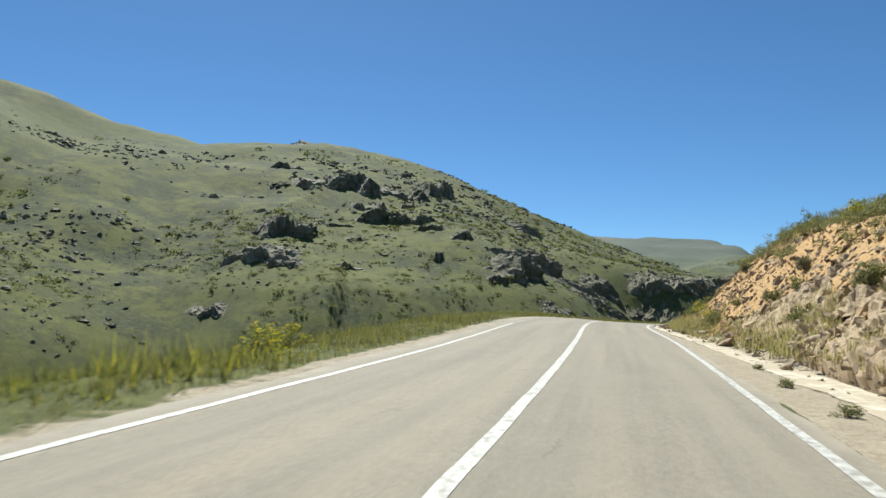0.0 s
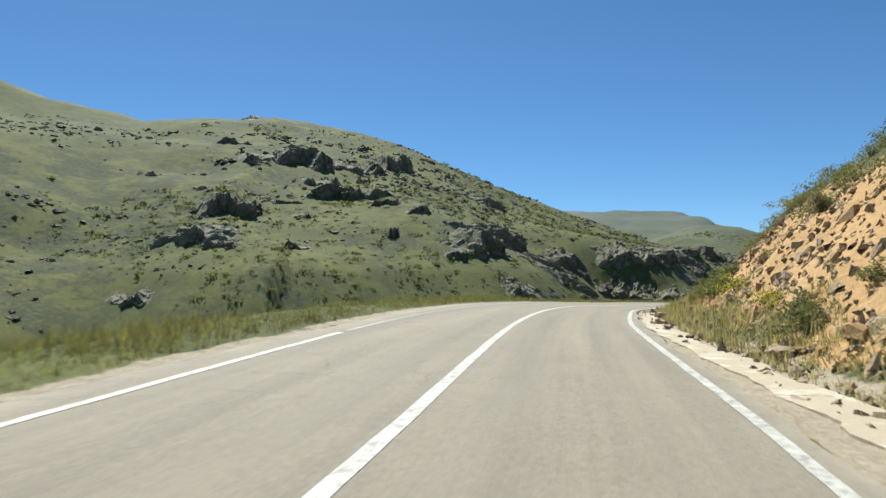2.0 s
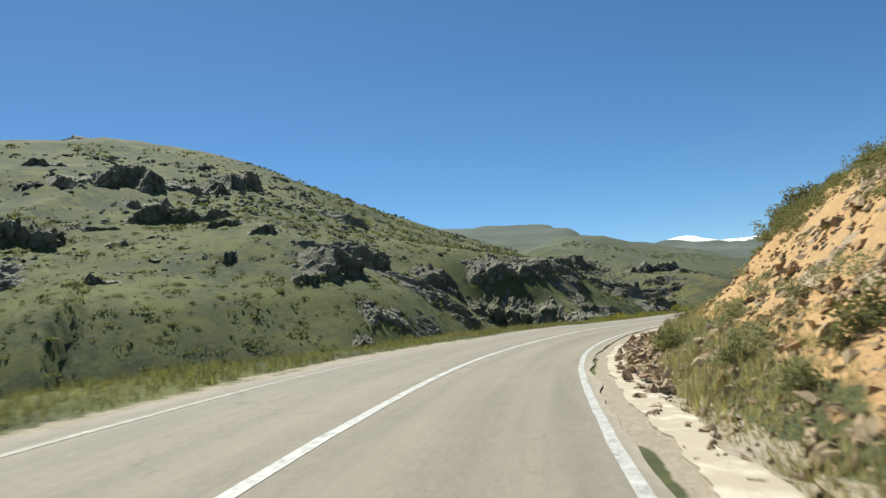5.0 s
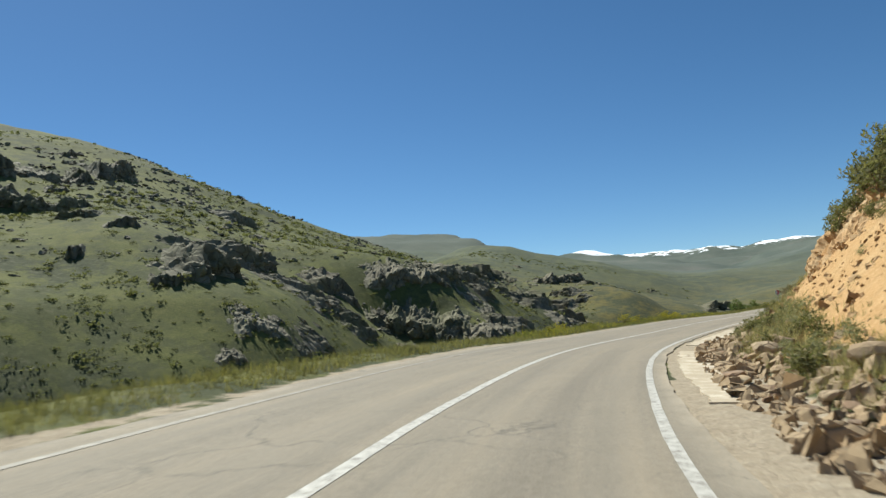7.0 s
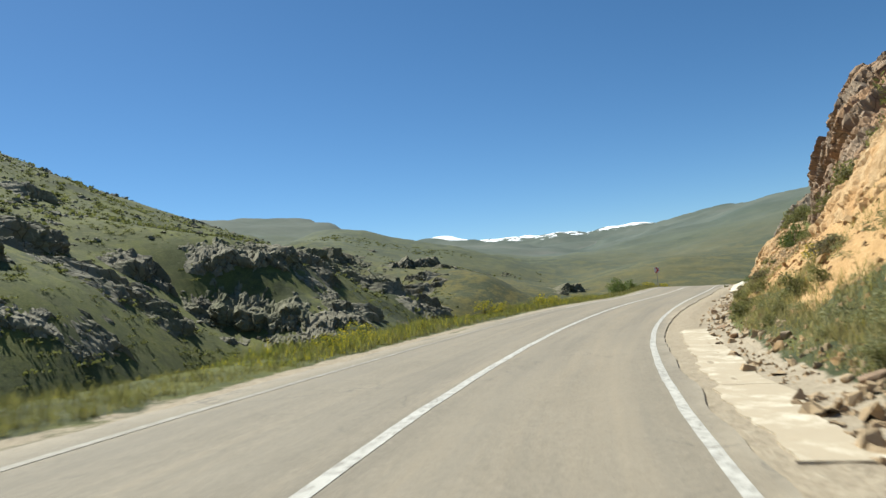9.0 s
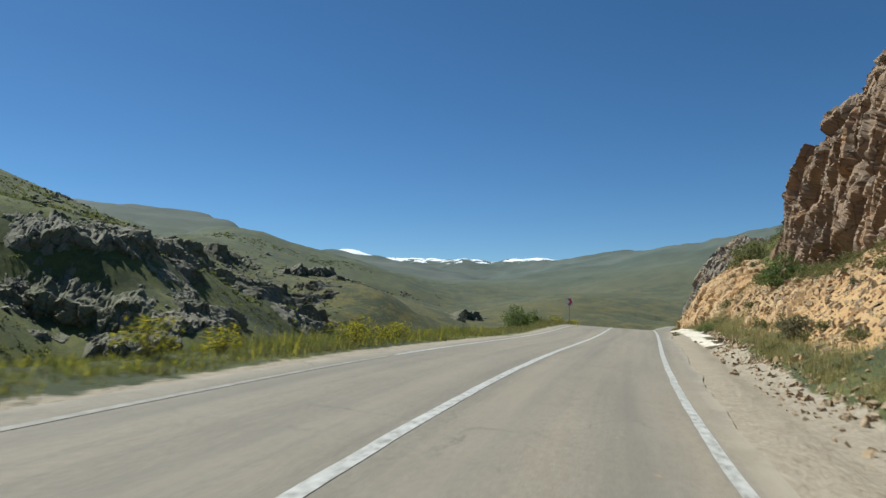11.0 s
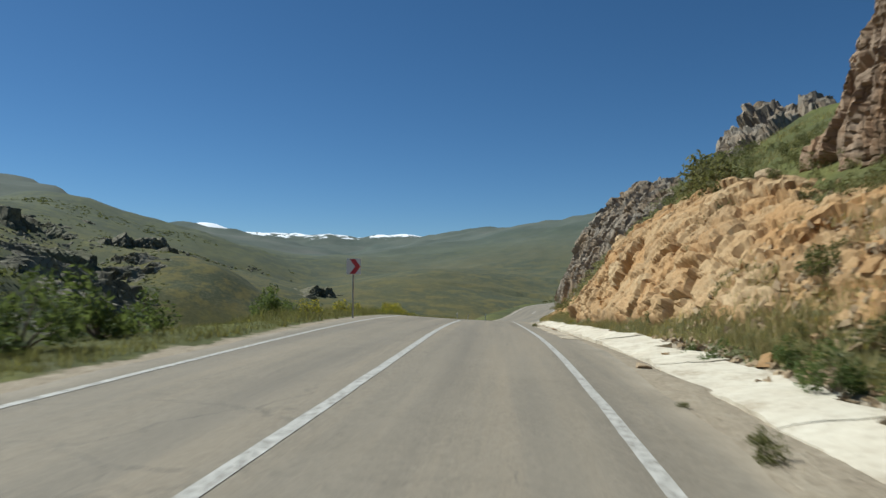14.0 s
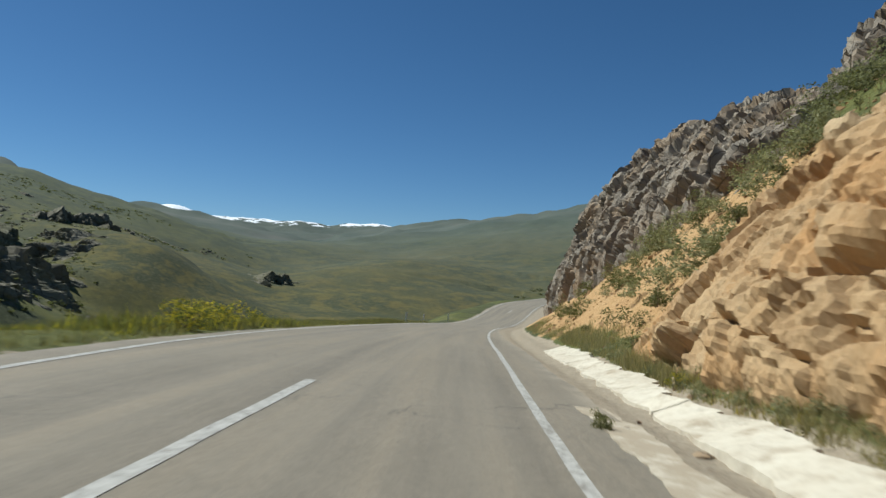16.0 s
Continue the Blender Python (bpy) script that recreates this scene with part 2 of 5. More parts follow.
def land(x, y):
    """Height of the ground, and masks of bare earth, gravel, haze by distance and the dry mound."""
    x, y = np.asarray(x, float).ravel(), np.asarray(y, float).ravel()
    s, u = road_coords(x, y)
    base = road_level(s, u)
    away = np.hypot(x - 100, y - 110)
    # valley side
    lip = 4.9 + 1.3 * fbm(s, s * 0, 14, 3, 5) + 0.8
    over = np.clip(-u - lip, 0, None)
    soft = over * over / (over + 2.5)
    left = base - 0.46 * soft + 0.10 * fbm(x, y, 3.0, 3, 2) * np.clip((-u - 3.9) / 1.0, 0, 1)
    left = left + np.clip(over / 12, 0, 1) * 1.2 * fbm(x, y, 18, 4, 8)
    far = far_land(x, y)
    far = far + np.clip((away - 140) / 300, 0, 1) * (np.minimum(away / 420, 3.0) * (5.0 * fbm(x, y, 110, 5, 21, 0.52)) * np.clip((far + 30) / 40, 0.15, 1))
    k = 2.5
    lefts = np.where(u < 0, np.maximum(left, far) + k * np.log1p(np.exp(-np.abs(left - far) / k)) * np.clip(over / 30, 0, 1), left)
    # hill side
    h = bank_height(s, u)
    rough = np.clip((u - 4.2) / 1.5, 0, 1)
    right = base + h + rough * np.interp(s, [160, 170, 206, 216], [1, 0.45, 0.45, 1]) * (0.30 * fbm(x, y, 2.2, 4, 31) + 0.5 * fbm(x, y, 7, 3, 33) * np.clip(h / 3, 0, 1))
    fade = np.clip((s - 300) / 60, 0, 1)
    right = right * (1 - fade) + np.where(fade > 0, np.maximum(base - 0.05, far), right) * fade
    z = np.where(u < 0, lefts, right)
    # ditch beside the hill-side edge
    z = z - 0.13 * np.exp(-((u - np.interp(s, [-60, 60, 120, 150, 190, 240], [4.2, 4.15, 4.35, 4.98, 4.72, 4.4])) / 0.28) ** 2) * (s < 260) * np.interp(s, [108, 140], [0.2, 1.0])
    on = (u > -4.05) & (u < np.interp(s, [145, 160, 205, 225], [3.75, 4.35, 4.35, 3.75])) & (s < 349)
    z = np.where(on, base - np.interp(u, [-3.9, -3.6, 3.2, 4.35], [0.03, 0.03, 0.03, 0.015]), z)
    past = s > 349
    z = np.where(past, np.maximum(far, -30) * np.clip((s - 349) / 60, 0, 1) + np.minimum(z, base) * (1 - np.clip((s - 349) / 60, 0, 1)), z)
    grassy = fbm(x, y, 5, 4, 41) + 0.5 * fbm(x, y, 1.2, 3, 43)
    slope_earth = np.clip(1.15 * np.clip((u - 3.7) / np.interp(s, [50, 60], [0.7, 1.2]), 0, 1) * np.clip((np.interp(s, [-60, 40, 60, 120, 138, 150, 172, 194, 204, 222, 260], [4.2, 5.0, 5.5, 8, 5, 3.4, 3.6, 7, 9.5, 8, 2]) - h) / 1.6, 0, 1) * (s < 290) - 0.9 * np.clip(grassy + 0.05, 0, 1), 0, 1)
    toe = np.interp(s, BANK_S, BANK_U[:, 0])
    slope_earth = slope_earth * np.clip((u - toe - np.interp(s, [0, 52, 64, 104, 125, 140, 190, 205], [0.1, 0.3, 1.7, 1.5, 0.8, 1.2, 0.9, 0.6]) + 1.6 * fbm(x, y, 2.5, 3, 47)) / 0.8, 0, 1)
    gravel = 0.85 * np.exp(-((u + 3.72) / 0.30) ** 2) + np.clip((np.interp(s, BANK_S, BANK_U[:, 0]) + 0.35 - u) / 0.4, 0, 1) * (u > 3.2) * (s < 300)
    mound = np.clip(1.5 - far_ridge(x, y, MID_HILLS[4][0]) / 150, 0, 1) * (s > 225)
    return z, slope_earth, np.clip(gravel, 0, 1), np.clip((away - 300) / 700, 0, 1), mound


def far_ridge(x, y, ridge):
    """Plan distance from a ridge line."""
    r, best = np.array(ridge, float), np.full(len(x), 1e12)
    for a, b in zip(r[:-1], r[1:]):
        d = b - a
        f = np.clip(((x - a[0]) * d[0] + (y - a[1]) * d[1]) / (d[0] ** 2 + d[1] ** 2), 0, 1)
        best = np.minimum(best, np.hypot(x - a[0] - f * d[0], y - a[1] - f * d[1]))
    return best


def ground_z(x, y):
    return land(np.atleast_1d(x), np.atleast_1d(y))[0]


# ---- materials ----
def material(name):
    m = bpy.data.materials.new(name)
    m.use_nodes = True
    return m, m.node_tree.nodes, m.node_tree.links, m.node_tree.nodes["Principled BSDF"]


def node(nodes, kind, **values):
    n = nodes.new(kind)
    for key, value in values.items():
        n.inputs[key].default_value = value
    return n


def noise_node(nodes, links, scale, detail=5.0, rough=0.55, stretch=(1, 1, 1), turn=(0, 0, 0), own=False):
    pos = nodes.new("ShaderNodeTexCoord") if own else nodes.new("ShaderNodeNewGeometry")
    src = pos.outputs["Object"] if own else pos.outputs["Position"]
    mp = node(nodes, "ShaderNodeMapping", Scale=stretch, Rotation=turn)
    links.new(src, mp.inputs["Vector"])
    n = node(nodes, "ShaderNodeTexNoise", Scale=scale, Detail=detail, Roughness=rough)
    links.new(mp.outputs[0], n.inputs["Vector"])
    return n.outputs["Fac"]


def ramp(nodes, links, src, *stops):
    r = nodes.new("ShaderNodeValToRGB")
    while len(r.color_ramp.elements) < len(stops):
        r.color_ramp.elements.new(0.5)
    for e, (at, c) in zip(r.color_ramp.elements, stops):
        e.position, e.color = at, (*c, 1) if len(c) == 3 else c
    links.new(src, r.inputs[0])
    return r.outputs[0]


def mix(nodes, links, fac, a, b, how="MIX"):
    n = nodes.new("ShaderNodeMix")
    n.data_type, n.blend_type = "RGBA", how
    for sock, v in ((n.inputs[0], fac), (n.inputs[6], a), (n.inputs[7], b)):
        if isinstance(v, (int, float)):
            sock.default_value = v
        elif isinstance(v, tuple):
            sock.default_value = (*v, 1)
        else:
            links.new(v, sock)
    return n.outputs[2]


def bump(nodes, links, src, bsdf, strength=0.5, distance=0.05, chain=None):
    b = node(nodes, "ShaderNodeBump", Strength=strength, Distance=distance)
    links.new(src, b.inputs["Height"])
    if chain is not None:
        links.new(chain, b.inputs["Normal"])
    links.new(b.outputs[0], bsdf.inputs["Normal"])
    return b.outputs[0]


def g(v):
    return (v, v, v)


def masked(nodes, name):
    a = nodes.new("ShaderNodeAttribute")
    a.attribute_name = name
    return a.outputs["Fac"]


def make_asphalt():
    m, n, l, b = material("worn_asphalt")
    big = noise_node(n, l, 0.22, 5, 0.62)
    long = noise_node(n, l, 1.1, 5, 0.65)
    fine = noise_node(n, l, 55, 4, 0.75)
    c = ramp(n, l, big, (0.3, (0.192, 0.162, 0.120)), (0.7, (0.268, 0.227, 0.173)))
    c = mix(n, l, 0.4, c, ramp(n, l, long, (0.35, (0.170, 0.142, 0.105)), (0.65, (0.290, 0.247, 0.189))))
    c = mix(n, l, 0.5, c, ramp(n, l, fine, (0.30, (0.076, 0.064, 0.049)), (0.5, (0.228, 0.193, 0.146)), (0.72, (0.410, 0.353, 0.273))))
    grit = noise_node(n, l, 15, 5, 0.75)
    c = mix(n, l, 0.28, c, ramp(n, l, grit, (0.32, (0.102, 0.090, 0.069)), (0.5, (0.218, 0.195, 0.153)), (0.68, (0.359, 0.326, 0.263))))
    dust = mix(n, l, ramp(n, l, masked(n, "dust"), (0.0, g(0)), (1.0, g(1))), (0, 0, 0), ramp(n, l, noise_node(n, l, 0.9, 6, 0.7), (0.35, g(0.1)), (0.6, g(1))))
    c = mix(n, l, dust, c, mix(n, l, fine, (0.20, 0.17, 0.13), (0.46, 0.40, 0.31)))
    worn = mix(n, l, masked(n, "track"), (0, 0, 0), ramp(n, l, noise_node(n, l, 0.5, 5, 0.65), (0.3, g(0.15)), (0.65, g(0.55))))
    c = mix(n, l, worn, c, (0.228, 0.200, 0.158))
    lane = n.new("ShaderNodeCombineXYZ")
    l.new(masked(n, "across"), lane.inputs[0])
    l.new(masked(n, "along"), lane.inputs[1])
    streak = node(n, "ShaderNodeTexNoise", Scale=1.0, Detail=5.0, Roughness=0.6)
    l.new(lane.outputs[0], streak.inputs["Vector"])
    c = mix(n, l, 0.55, c, mix(n, l, 1.0, c, ramp(n, l, streak.outputs["Fac"], (0.32, (0.68, 0.69, 0.72)), (0.5, g(0.98)), (0.68, (1.30, 1.24, 1.16))), "MULTIPLY"))
    crack = n.new("ShaderNodeTexVoronoi")
    crack.feature = "DISTANCE_TO_EDGE"
    crack.inputs["Scale"].default_value = 0.55
    geo = n.new("ShaderNodeNewGeometry")
    warp = node(n, "ShaderNodeTexNoise", Scale=1.4, Detail=6.0)
    l.new(geo.outputs["Position"], warp.inputs["Vector"])
    bent = n.new("ShaderNodeVectorMath")
    bent.operation = "MULTIPLY_ADD"
    l.new(warp.outputs["Color"], bent.inputs[0])
    bent.inputs[1].default_value = (0.9, 0.9, 0.9)
    l.new(geo.outputs["Position"], bent.inputs[2])
    l.new(bent.outputs[0], crack.inputs["Vector"])
    lines = mix(n, l, ramp(n, l, crack.outputs["Distance"], (0.0, g(1)), (0.012, g(0))), (0, 0, 0), ramp(n, l, big, (0.5, g(0)), (0.62, g(0.7))))
    c = mix(n, l, lines, c, (0.09, 0.082, 0.07))
    l.new(c, b.inputs["Base Color"])
    b.inputs["Roughness"].default_value = 0.85
    b.inputs["Specular IOR Level"].default_value = 0.3
    bump(n, l, fine, b, 0.5, 0.01)
    return m


def make_paint():
    m, n, l, b = material("worn_road_paint")
    wear = noise_node(n, l, 9, 6, 0.7)
    c = ramp(n, l, wear, (0.38, (0.22, 0.20, 0.17)), (0.50, (0.42, 0.40, 0.36)), (0.7, (0.56, 0.545, 0.50)))
    l.new(c, b.inputs["Base Color"])
    b.inputs["Roughness"].default_value = 0.65
    bump(n, l, noise_node(n, l, 60, 3), b, 0.3, 0.006)
    return m


def make_faded_paint():
    m, n, l, b = material("faded_road_paint")
    wear = noise_node(n, l, 5, 7, 0.75)
    c = ramp(n, l, wear, (0.46, (0.215, 0.190, 0.150)), (0.64, (0.32, 0.295, 0.25)), (0.8, (0.48, 0.46, 0.42)))
    l.new(c, b.inputs["Base Color"])
    b.inputs["Roughness"].default_value = 0.7
    bump(n, l, noise_node(n, l, 60, 3), b, 0.3, 0.006)
    return m


def make_ground():
    m, n, l, b = material("hillside_ground")
    # grass
    wide = noise_node(n, l, 0.018, 6, 0.6)
    mid = noise_node(n, l, 0.16, 6, 0.65)
    fine = noise_node(n, l, 2.6, 6, 0.7)
    grass = ramp(n, l, wide, (0.32, (0.080, 0.089, 0.028)), (0.5, (0.127, 0.127, 0.042)), (0.68, (0.192, 0.173, 0.064)))
    grass = mix(n, l, 0.55, grass, ramp(n, l, mid, (0.36, (0.054, 0.065, 0.021)), (0.54, (0.124, 0.124, 0.041)), (0.7, (0.218, 0.188, 0.079))))
    grass = mix(n, l, 0.45, grass, ramp(n, l, fine, (0.3, (0.043, 0.055, 0.015)), (0.6, (0.160, 0.166, 0.052)), (0.75, (0.267, 0.231, 0.096))))
    grass = mix(n, l, mix(n, l, masked(n, "dry"), (0, 0, 0), ramp(n, l, noise_node(n, l, 0.05, 5, 0.6), (0.3, g(0.65)), (0.7, g(1)))), grass, ramp(n, l, noise_node(n, l, 0.4, 6, 0.65), (0.3, (0.100, 0.082, 0.027)), (0.7, (0.158, 0.127, 0.046))))
    # scrub and broken rock in ragged patches
    thick = mix(n, l, ramp(n, l, noise_node(n, l, 0.011, 4, 0.6), (0.38, g(0.4)), (0.54, g(1))), (0, 0, 0), ramp(n, l, noise_node(n, l, 0.085, 9, 0.78), (0.44, g(0)), (0.53, g(0.92))))
    grass = mix(n, l, thick, grass, ramp(n, l, noise_node(n, l, 0.7, 6, 0.7), (0.3, (0.030, 0.036, 0.020)), (0.55, (0.062, 0.070, 0.036)), (0.75, (0.15, 0.135, 0.095))))
    # blue-grey haze of distance, painted into the base colour of the far slopes
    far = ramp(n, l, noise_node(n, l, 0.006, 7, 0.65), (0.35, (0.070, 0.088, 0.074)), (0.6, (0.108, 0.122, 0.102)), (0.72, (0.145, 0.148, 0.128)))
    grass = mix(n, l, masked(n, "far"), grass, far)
    # bare stony earth
    e1, e2, e3 = noise_node(n, l, 0.45, 5, 0.6), noise_node(n, l, 3.2, 6, 0.7), noise_node(n, l, 16, 5, 0.7)
    earth = ramp(n, l, e1, (0.3, (0.41, 0.220, 0.080)), (0.5, (0.48, 0.285, 0.115)), (0.72, (0.52, 0.36, 0.185)))
    earth = mix(n, l, 0.5, earth, ramp(n, l, e2, (0.3, (0.22, 0.125, 0.05)), (0.55, (0.43, 0.265, 0.115)), (0.75, (0.54, 0.41, 0.24))))
    earth = mix(n, l, 0.35, earth, ramp(n, l, e3, (0.3, (0.20, 0.12, 0.06)), (0.6, (0.52, 0.36, 0.20)), (0.75, (0.62, 0.52, 0.38))))
    stony = ramp(n, l, e2, (0.3, (0.24, 0.190, 0.135)), (0.55, (0.35, 0.29, 0.21)), (0.75, (0.46, 0.40, 0.31)))
    stony = mix(n, l, 0.5, stony, ramp(n, l, e3, (0.3, (0.16, 0.128, 0.09)), (0.7, (0.50, 0.43, 0.33))))
    edge = noise_node(n, l, 1.4, 6, 0.7)
    soft_earth = n.new("ShaderNodeMath")
    soft_earth.operation = "ADD"
    l.new(masked(n, "earth"), soft_earth.inputs[0])
    l.new(edge, soft_earth.inputs[1])
    soft_gravel = n.new("ShaderNodeMath")
    soft_gravel.operation = "ADD"
    l.new(masked(n, "gravel"), soft_gravel.inputs[0])
    l.new(edge, soft_gravel.inputs[1])
    c = mix(n, l, ramp(n, l, soft_earth.outputs[0], (0.74, g(0)), (0.92, g(1))), grass, earth)
    c = mix(n, l, ramp(n, l, soft_gravel.outputs[0], (0.86, g(0)), (1.0, g(1))), c, stony)
    # snow lies on the high far crests
    pos = n.new("ShaderNodeNewGeometry")
    sep = n.new("ShaderNodeSeparateXYZ")
    l.new(pos.outputs["Position"], sep.inputs[0])
    h = n.new("ShaderNodeMapRange")
    h.clamp = False
    h.inputs[1].default_value, h.inputs[2].default_value = 226, 318
    l.new(sep.outputs[2], h.inputs[0])
    mul = n.new("ShaderNodeMath")
    mul.operation = "MULTIPLY_ADD"
    l.new(noise_node(n, l, 0.013, 7, 0.68), mul.inputs[0])
    mul.inputs[1].default_value = 2.4
    l.new(h.outputs[0], mul.inputs[2])
    less = n.new("ShaderNodeMath")
    less.operation = "SUBTRACT"
    l.new(mul.outputs[0], less.inputs[0])
    less.inputs[1].default_value = 1.25
    east = n.new("ShaderNodeMapRange")
    east.inputs[1].default_value, east.inputs[2].default_value = 2380, 2420
    l.new(sep.outputs[0], east.inputs[0])
    snow = mix(n, l, east.outputs[0], (0, 0, 0), ramp(n, l, less.outputs[0], (0.66, g(0)), (0.74, g(1))))
    c = mix(n, l, snow, c, (0.86, 0.88, 0.92))
    l.new(c, b.inputs["Base Color"])
    b.inputs["Roughness"].default_value = 0.95
    b.inputs["Specular IOR Level"].default_value = 0.15
    first = bump(n, l, e2, b, 0.55, 0.16)
    bump(n, l, e3, b, 0.5, 0.035, first)
    return m


def make_rock(name, tones, stain, lichen=0.3, scale=1.0, faint=0.4):
    m, n, l, b = material(name)
    a1 = noise_node(n, l, 0.35 * scale, 5, 0.6)
    a2 = noise_node(n, l, 1.8 * scale, 6, 0.7, (1, 1, 0.45))
    a3 = noise_node(n, l, 13 * scale, 6, 0.7)
    c = ramp(n, l, a1, (0.3, tones[0]), (0.5, tones[1]), (0.7, tones[2]))
    c = mix(n, l, 0.5, c, ramp(n, l, a2, (0.32, tuple(v * 0.55 for v in tones[0])), (0.5, tones[1]), (0.7, tones[2])))
    c = mix(n, l, ramp(n, l, noise_node(n, l, 0.6 * scale, 5, 0.65), (0.46, g(0)), (0.62, g(0.85))), c, stain)
    c = mix(n, l, 0.3, c, ramp(n, l, a3, (0.3, tuple(v * 0.4 for v in tones[0])), (0.6, tones[1]), (0.8, tuple(min(1, v * 1.3) for v in tones[2]))))
    c = mix(n, l, ramp(n, l, noise_node(n, l, 2.6 * scale, 6, 0.75), (0.60, g(0)), (0.70, g(lichen))), c, (0.36, 0.35, 0.26))
    info = n.new("ShaderNodeObjectInfo")
    c = mix(n, l, 0.38, c, ramp(n, l, info.outputs["Random"], (0.0, tones[0]), (0.35, tones[1]), (0.6, stain), (0.75, tones[1]), (1.0, tones[2])))
    geo = n.new("ShaderNodeNewGeometry")
    warp = node(n, "ShaderNodeTexNoise", Scale=1.1 * scale, Detail=6.0)
    l.new(geo.outputs["Position"], warp.inputs["Vector"])
    bent = n.new("ShaderNodeVectorMath")
    bent.operation = "MULTIPLY_ADD"
    l.new(warp.outputs["Color"], bent.inputs[0])
    bent.inputs[1].default_value = (0.5 / scale,) * 3
    l.new(geo.outputs["Position"], bent.inputs[2])
    crack = n.new("ShaderNodeTexVoronoi")
    crack.feature = "DISTANCE_TO_EDGE"
    crack.inputs["Scale"].default_value = 1.15 * scale
    tall = node(n, "ShaderNodeMapping", Scale=(1.0, 1.0, 0.6), Rotation=(0.2, 0.35, 0.0))
    l.new(bent.outputs[0], tall.inputs["Vector"])
    l.new(tall.outputs[0], crack.inputs["Vector"])
    split = ramp(n, l, crack.outputs["Distance"], (0.0, g(0)), (0.035, g(1)))
    c = mix(n, l, mix(n, l, faint, split, (1, 1, 1), "MIX"), tuple(v * 0.3 for v in tones[0]), c)
    l.new(c, b.inputs["Base Color"])
    b.inputs["Roughness"].default_value = 0.88
    b.inputs["Specular IOR Level"].default_value = 0.25
    first = bump(n, l, a2, b, 0.5, 0.05)
    second = bump(n, l, split, b, 1.1 * (1 - faint), 0.06 / scale, first)
    bump(n, l, a3, b, 0.6, 0.03, second)
    return m


def make_concrete(name, dust):
    m, n, l, b = material(name)
    c = ramp(n, l, noise_node(n, l, 0.8, 6, 0.65), (0.3, (0.50, 0.43, 0.33)), (0.55, (0.63, 0.57, 0.455)), (0.75, (0.71, 0.66, 0.55)))
    c = mix(n, l, 0.35, c, ramp(n, l, noise_node(n, l, 7, 6, 0.7), (0.34, (0.30, 0.24, 0.165)), (0.5, (0.55, 0.49, 0.38)), (0.75, (0.70, 0.65, 0.55))))
    c = mix(n, l, ramp(n, l, noise_node(n, l, 1.7, 7, 0.72), (0.52 - dust, g(0)), (0.66 - dust, g(0.85))), c, (0.37, 0.30, 0.21))
    l.new(c, b.inputs["Base Color"])
    b.inputs["Roughness"].default_value = 0.9
    bump(n, l, noise_node(n, l, 12, 6, 0.7), b, 0.5, 0.02)
    return m


def make_leaf(name, dark, light, flower=None, share=0.0):
    m, n, l, b = material(name)
    geo = n.new("ShaderNodeNewGeometry")
    c = ramp(n, l, geo.outputs["Random Per Island"], (0.0, dark), (1.0, light))
    if flower:
        pick = ramp(n, l, geo.outputs["Random Per Island"], (0.999 - share, g(0)), (1.0 - share, g(1)))
        c = mix(n, l, pick, c, flower)
    info = n.new("ShaderNodeObjectInfo")
    c = mix(n, l, 0.15, c, ramp(n, l, info.outputs["Random"], (0.0, dark), (1.0, light)))
    l.new(c, b.inputs["Base Color"])
    b.inputs["Roughness"].default_value = 0.7
    b.inputs["Specular IOR Level"].default_value = 0.2
    thin = n.new("ShaderNodeBsdfTranslucent")
    l.new(mix(n, l, 0.22, c, (0.34, 0.36, 0.06)), thin.inputs["Color"])
    both = n.new("ShaderNodeMixShader")
    both.inputs[0].default_value = 0.42
    l.new(b.outputs[0], both.inputs[1])
    l.new(thin.outputs[0], both.inputs[2])
    l.new(both.outputs[0], n["Material Output"].inputs["Surface"])
    return m


def make_plain(name, color, rough=0.5, metal=0.0, wear=0.15):
    m, n, l, b = material(name)
    c = mix(n, l, ramp(n, l, noise_node(n, l, 14, 5, 0.7, own=True), (0.45, g(0)), (0.75, g(wear))), color, tuple(v * 0.45 + 0.05 for v in color))
    l.new(c, b.inputs["Base Color"])
    b.inputs["Roughness"].default_value, b.inputs["Metallic"].default_value = rough, metal
    return m


ASPHALT, PAINT, FADED, GROUND, CONCRETE = make_asphalt(), make_paint(), make_faded_paint(), make_ground(), make_concrete("bleached_concrete", 0.0)
DUSTY = make_concrete("dusty_concrete", 0.16)
ROCK_TAN = make_rock("ochre_rock", [(0.29, 0.180, 0.088), (0.43, 0.288, 0.148), (0.54, 0.41, 0.250)], (0.43, 0.230, 0.085), 0.6, 1.0, 0.85)
ROCK_BANK = make_rock("brown_rubble_rock", [(0.26, 0.180, 0.110), (0.40, 0.295, 0.185), (0.53, 0.43, 0.305)], (0.39, 0.285, 0.165), 0.5, 1.6)
ROCK_GREY = make_rock("weathered_red_brown_rock", [(0.145, 0.100, 0.070), (0.265, 0.190, 0.130), (0.40, 0.31, 0.228)], (0.37, 0.205, 0.098), 0.6)
ROCK_COLUMN = make_rock("weathered_grey_rock", [(0.150, 0.125, 0.098), (0.27, 0.230, 0.184), (0.41, 0.365, 0.30)], (0.33, 0.225, 0.130), 0.6)
ROCK_FAR = make_rock("dark_lichened_rock", [(0.112, 0.100, 0.070), (0.195, 0.174, 0.124), (0.295, 0.265, 0.195)], (0.112, 0.116, 0.052), 0.3, 0.25)
LEAF_OLIVE = make_leaf("olive_scrub_leaves", (0.070, 0.078, 0.030), (0.215, 0.205, 0.095))
LEAF_FAR = make_leaf("far_scrub_leaves", (0.058, 0.068, 0.028), (0.155, 0.158, 0.072))
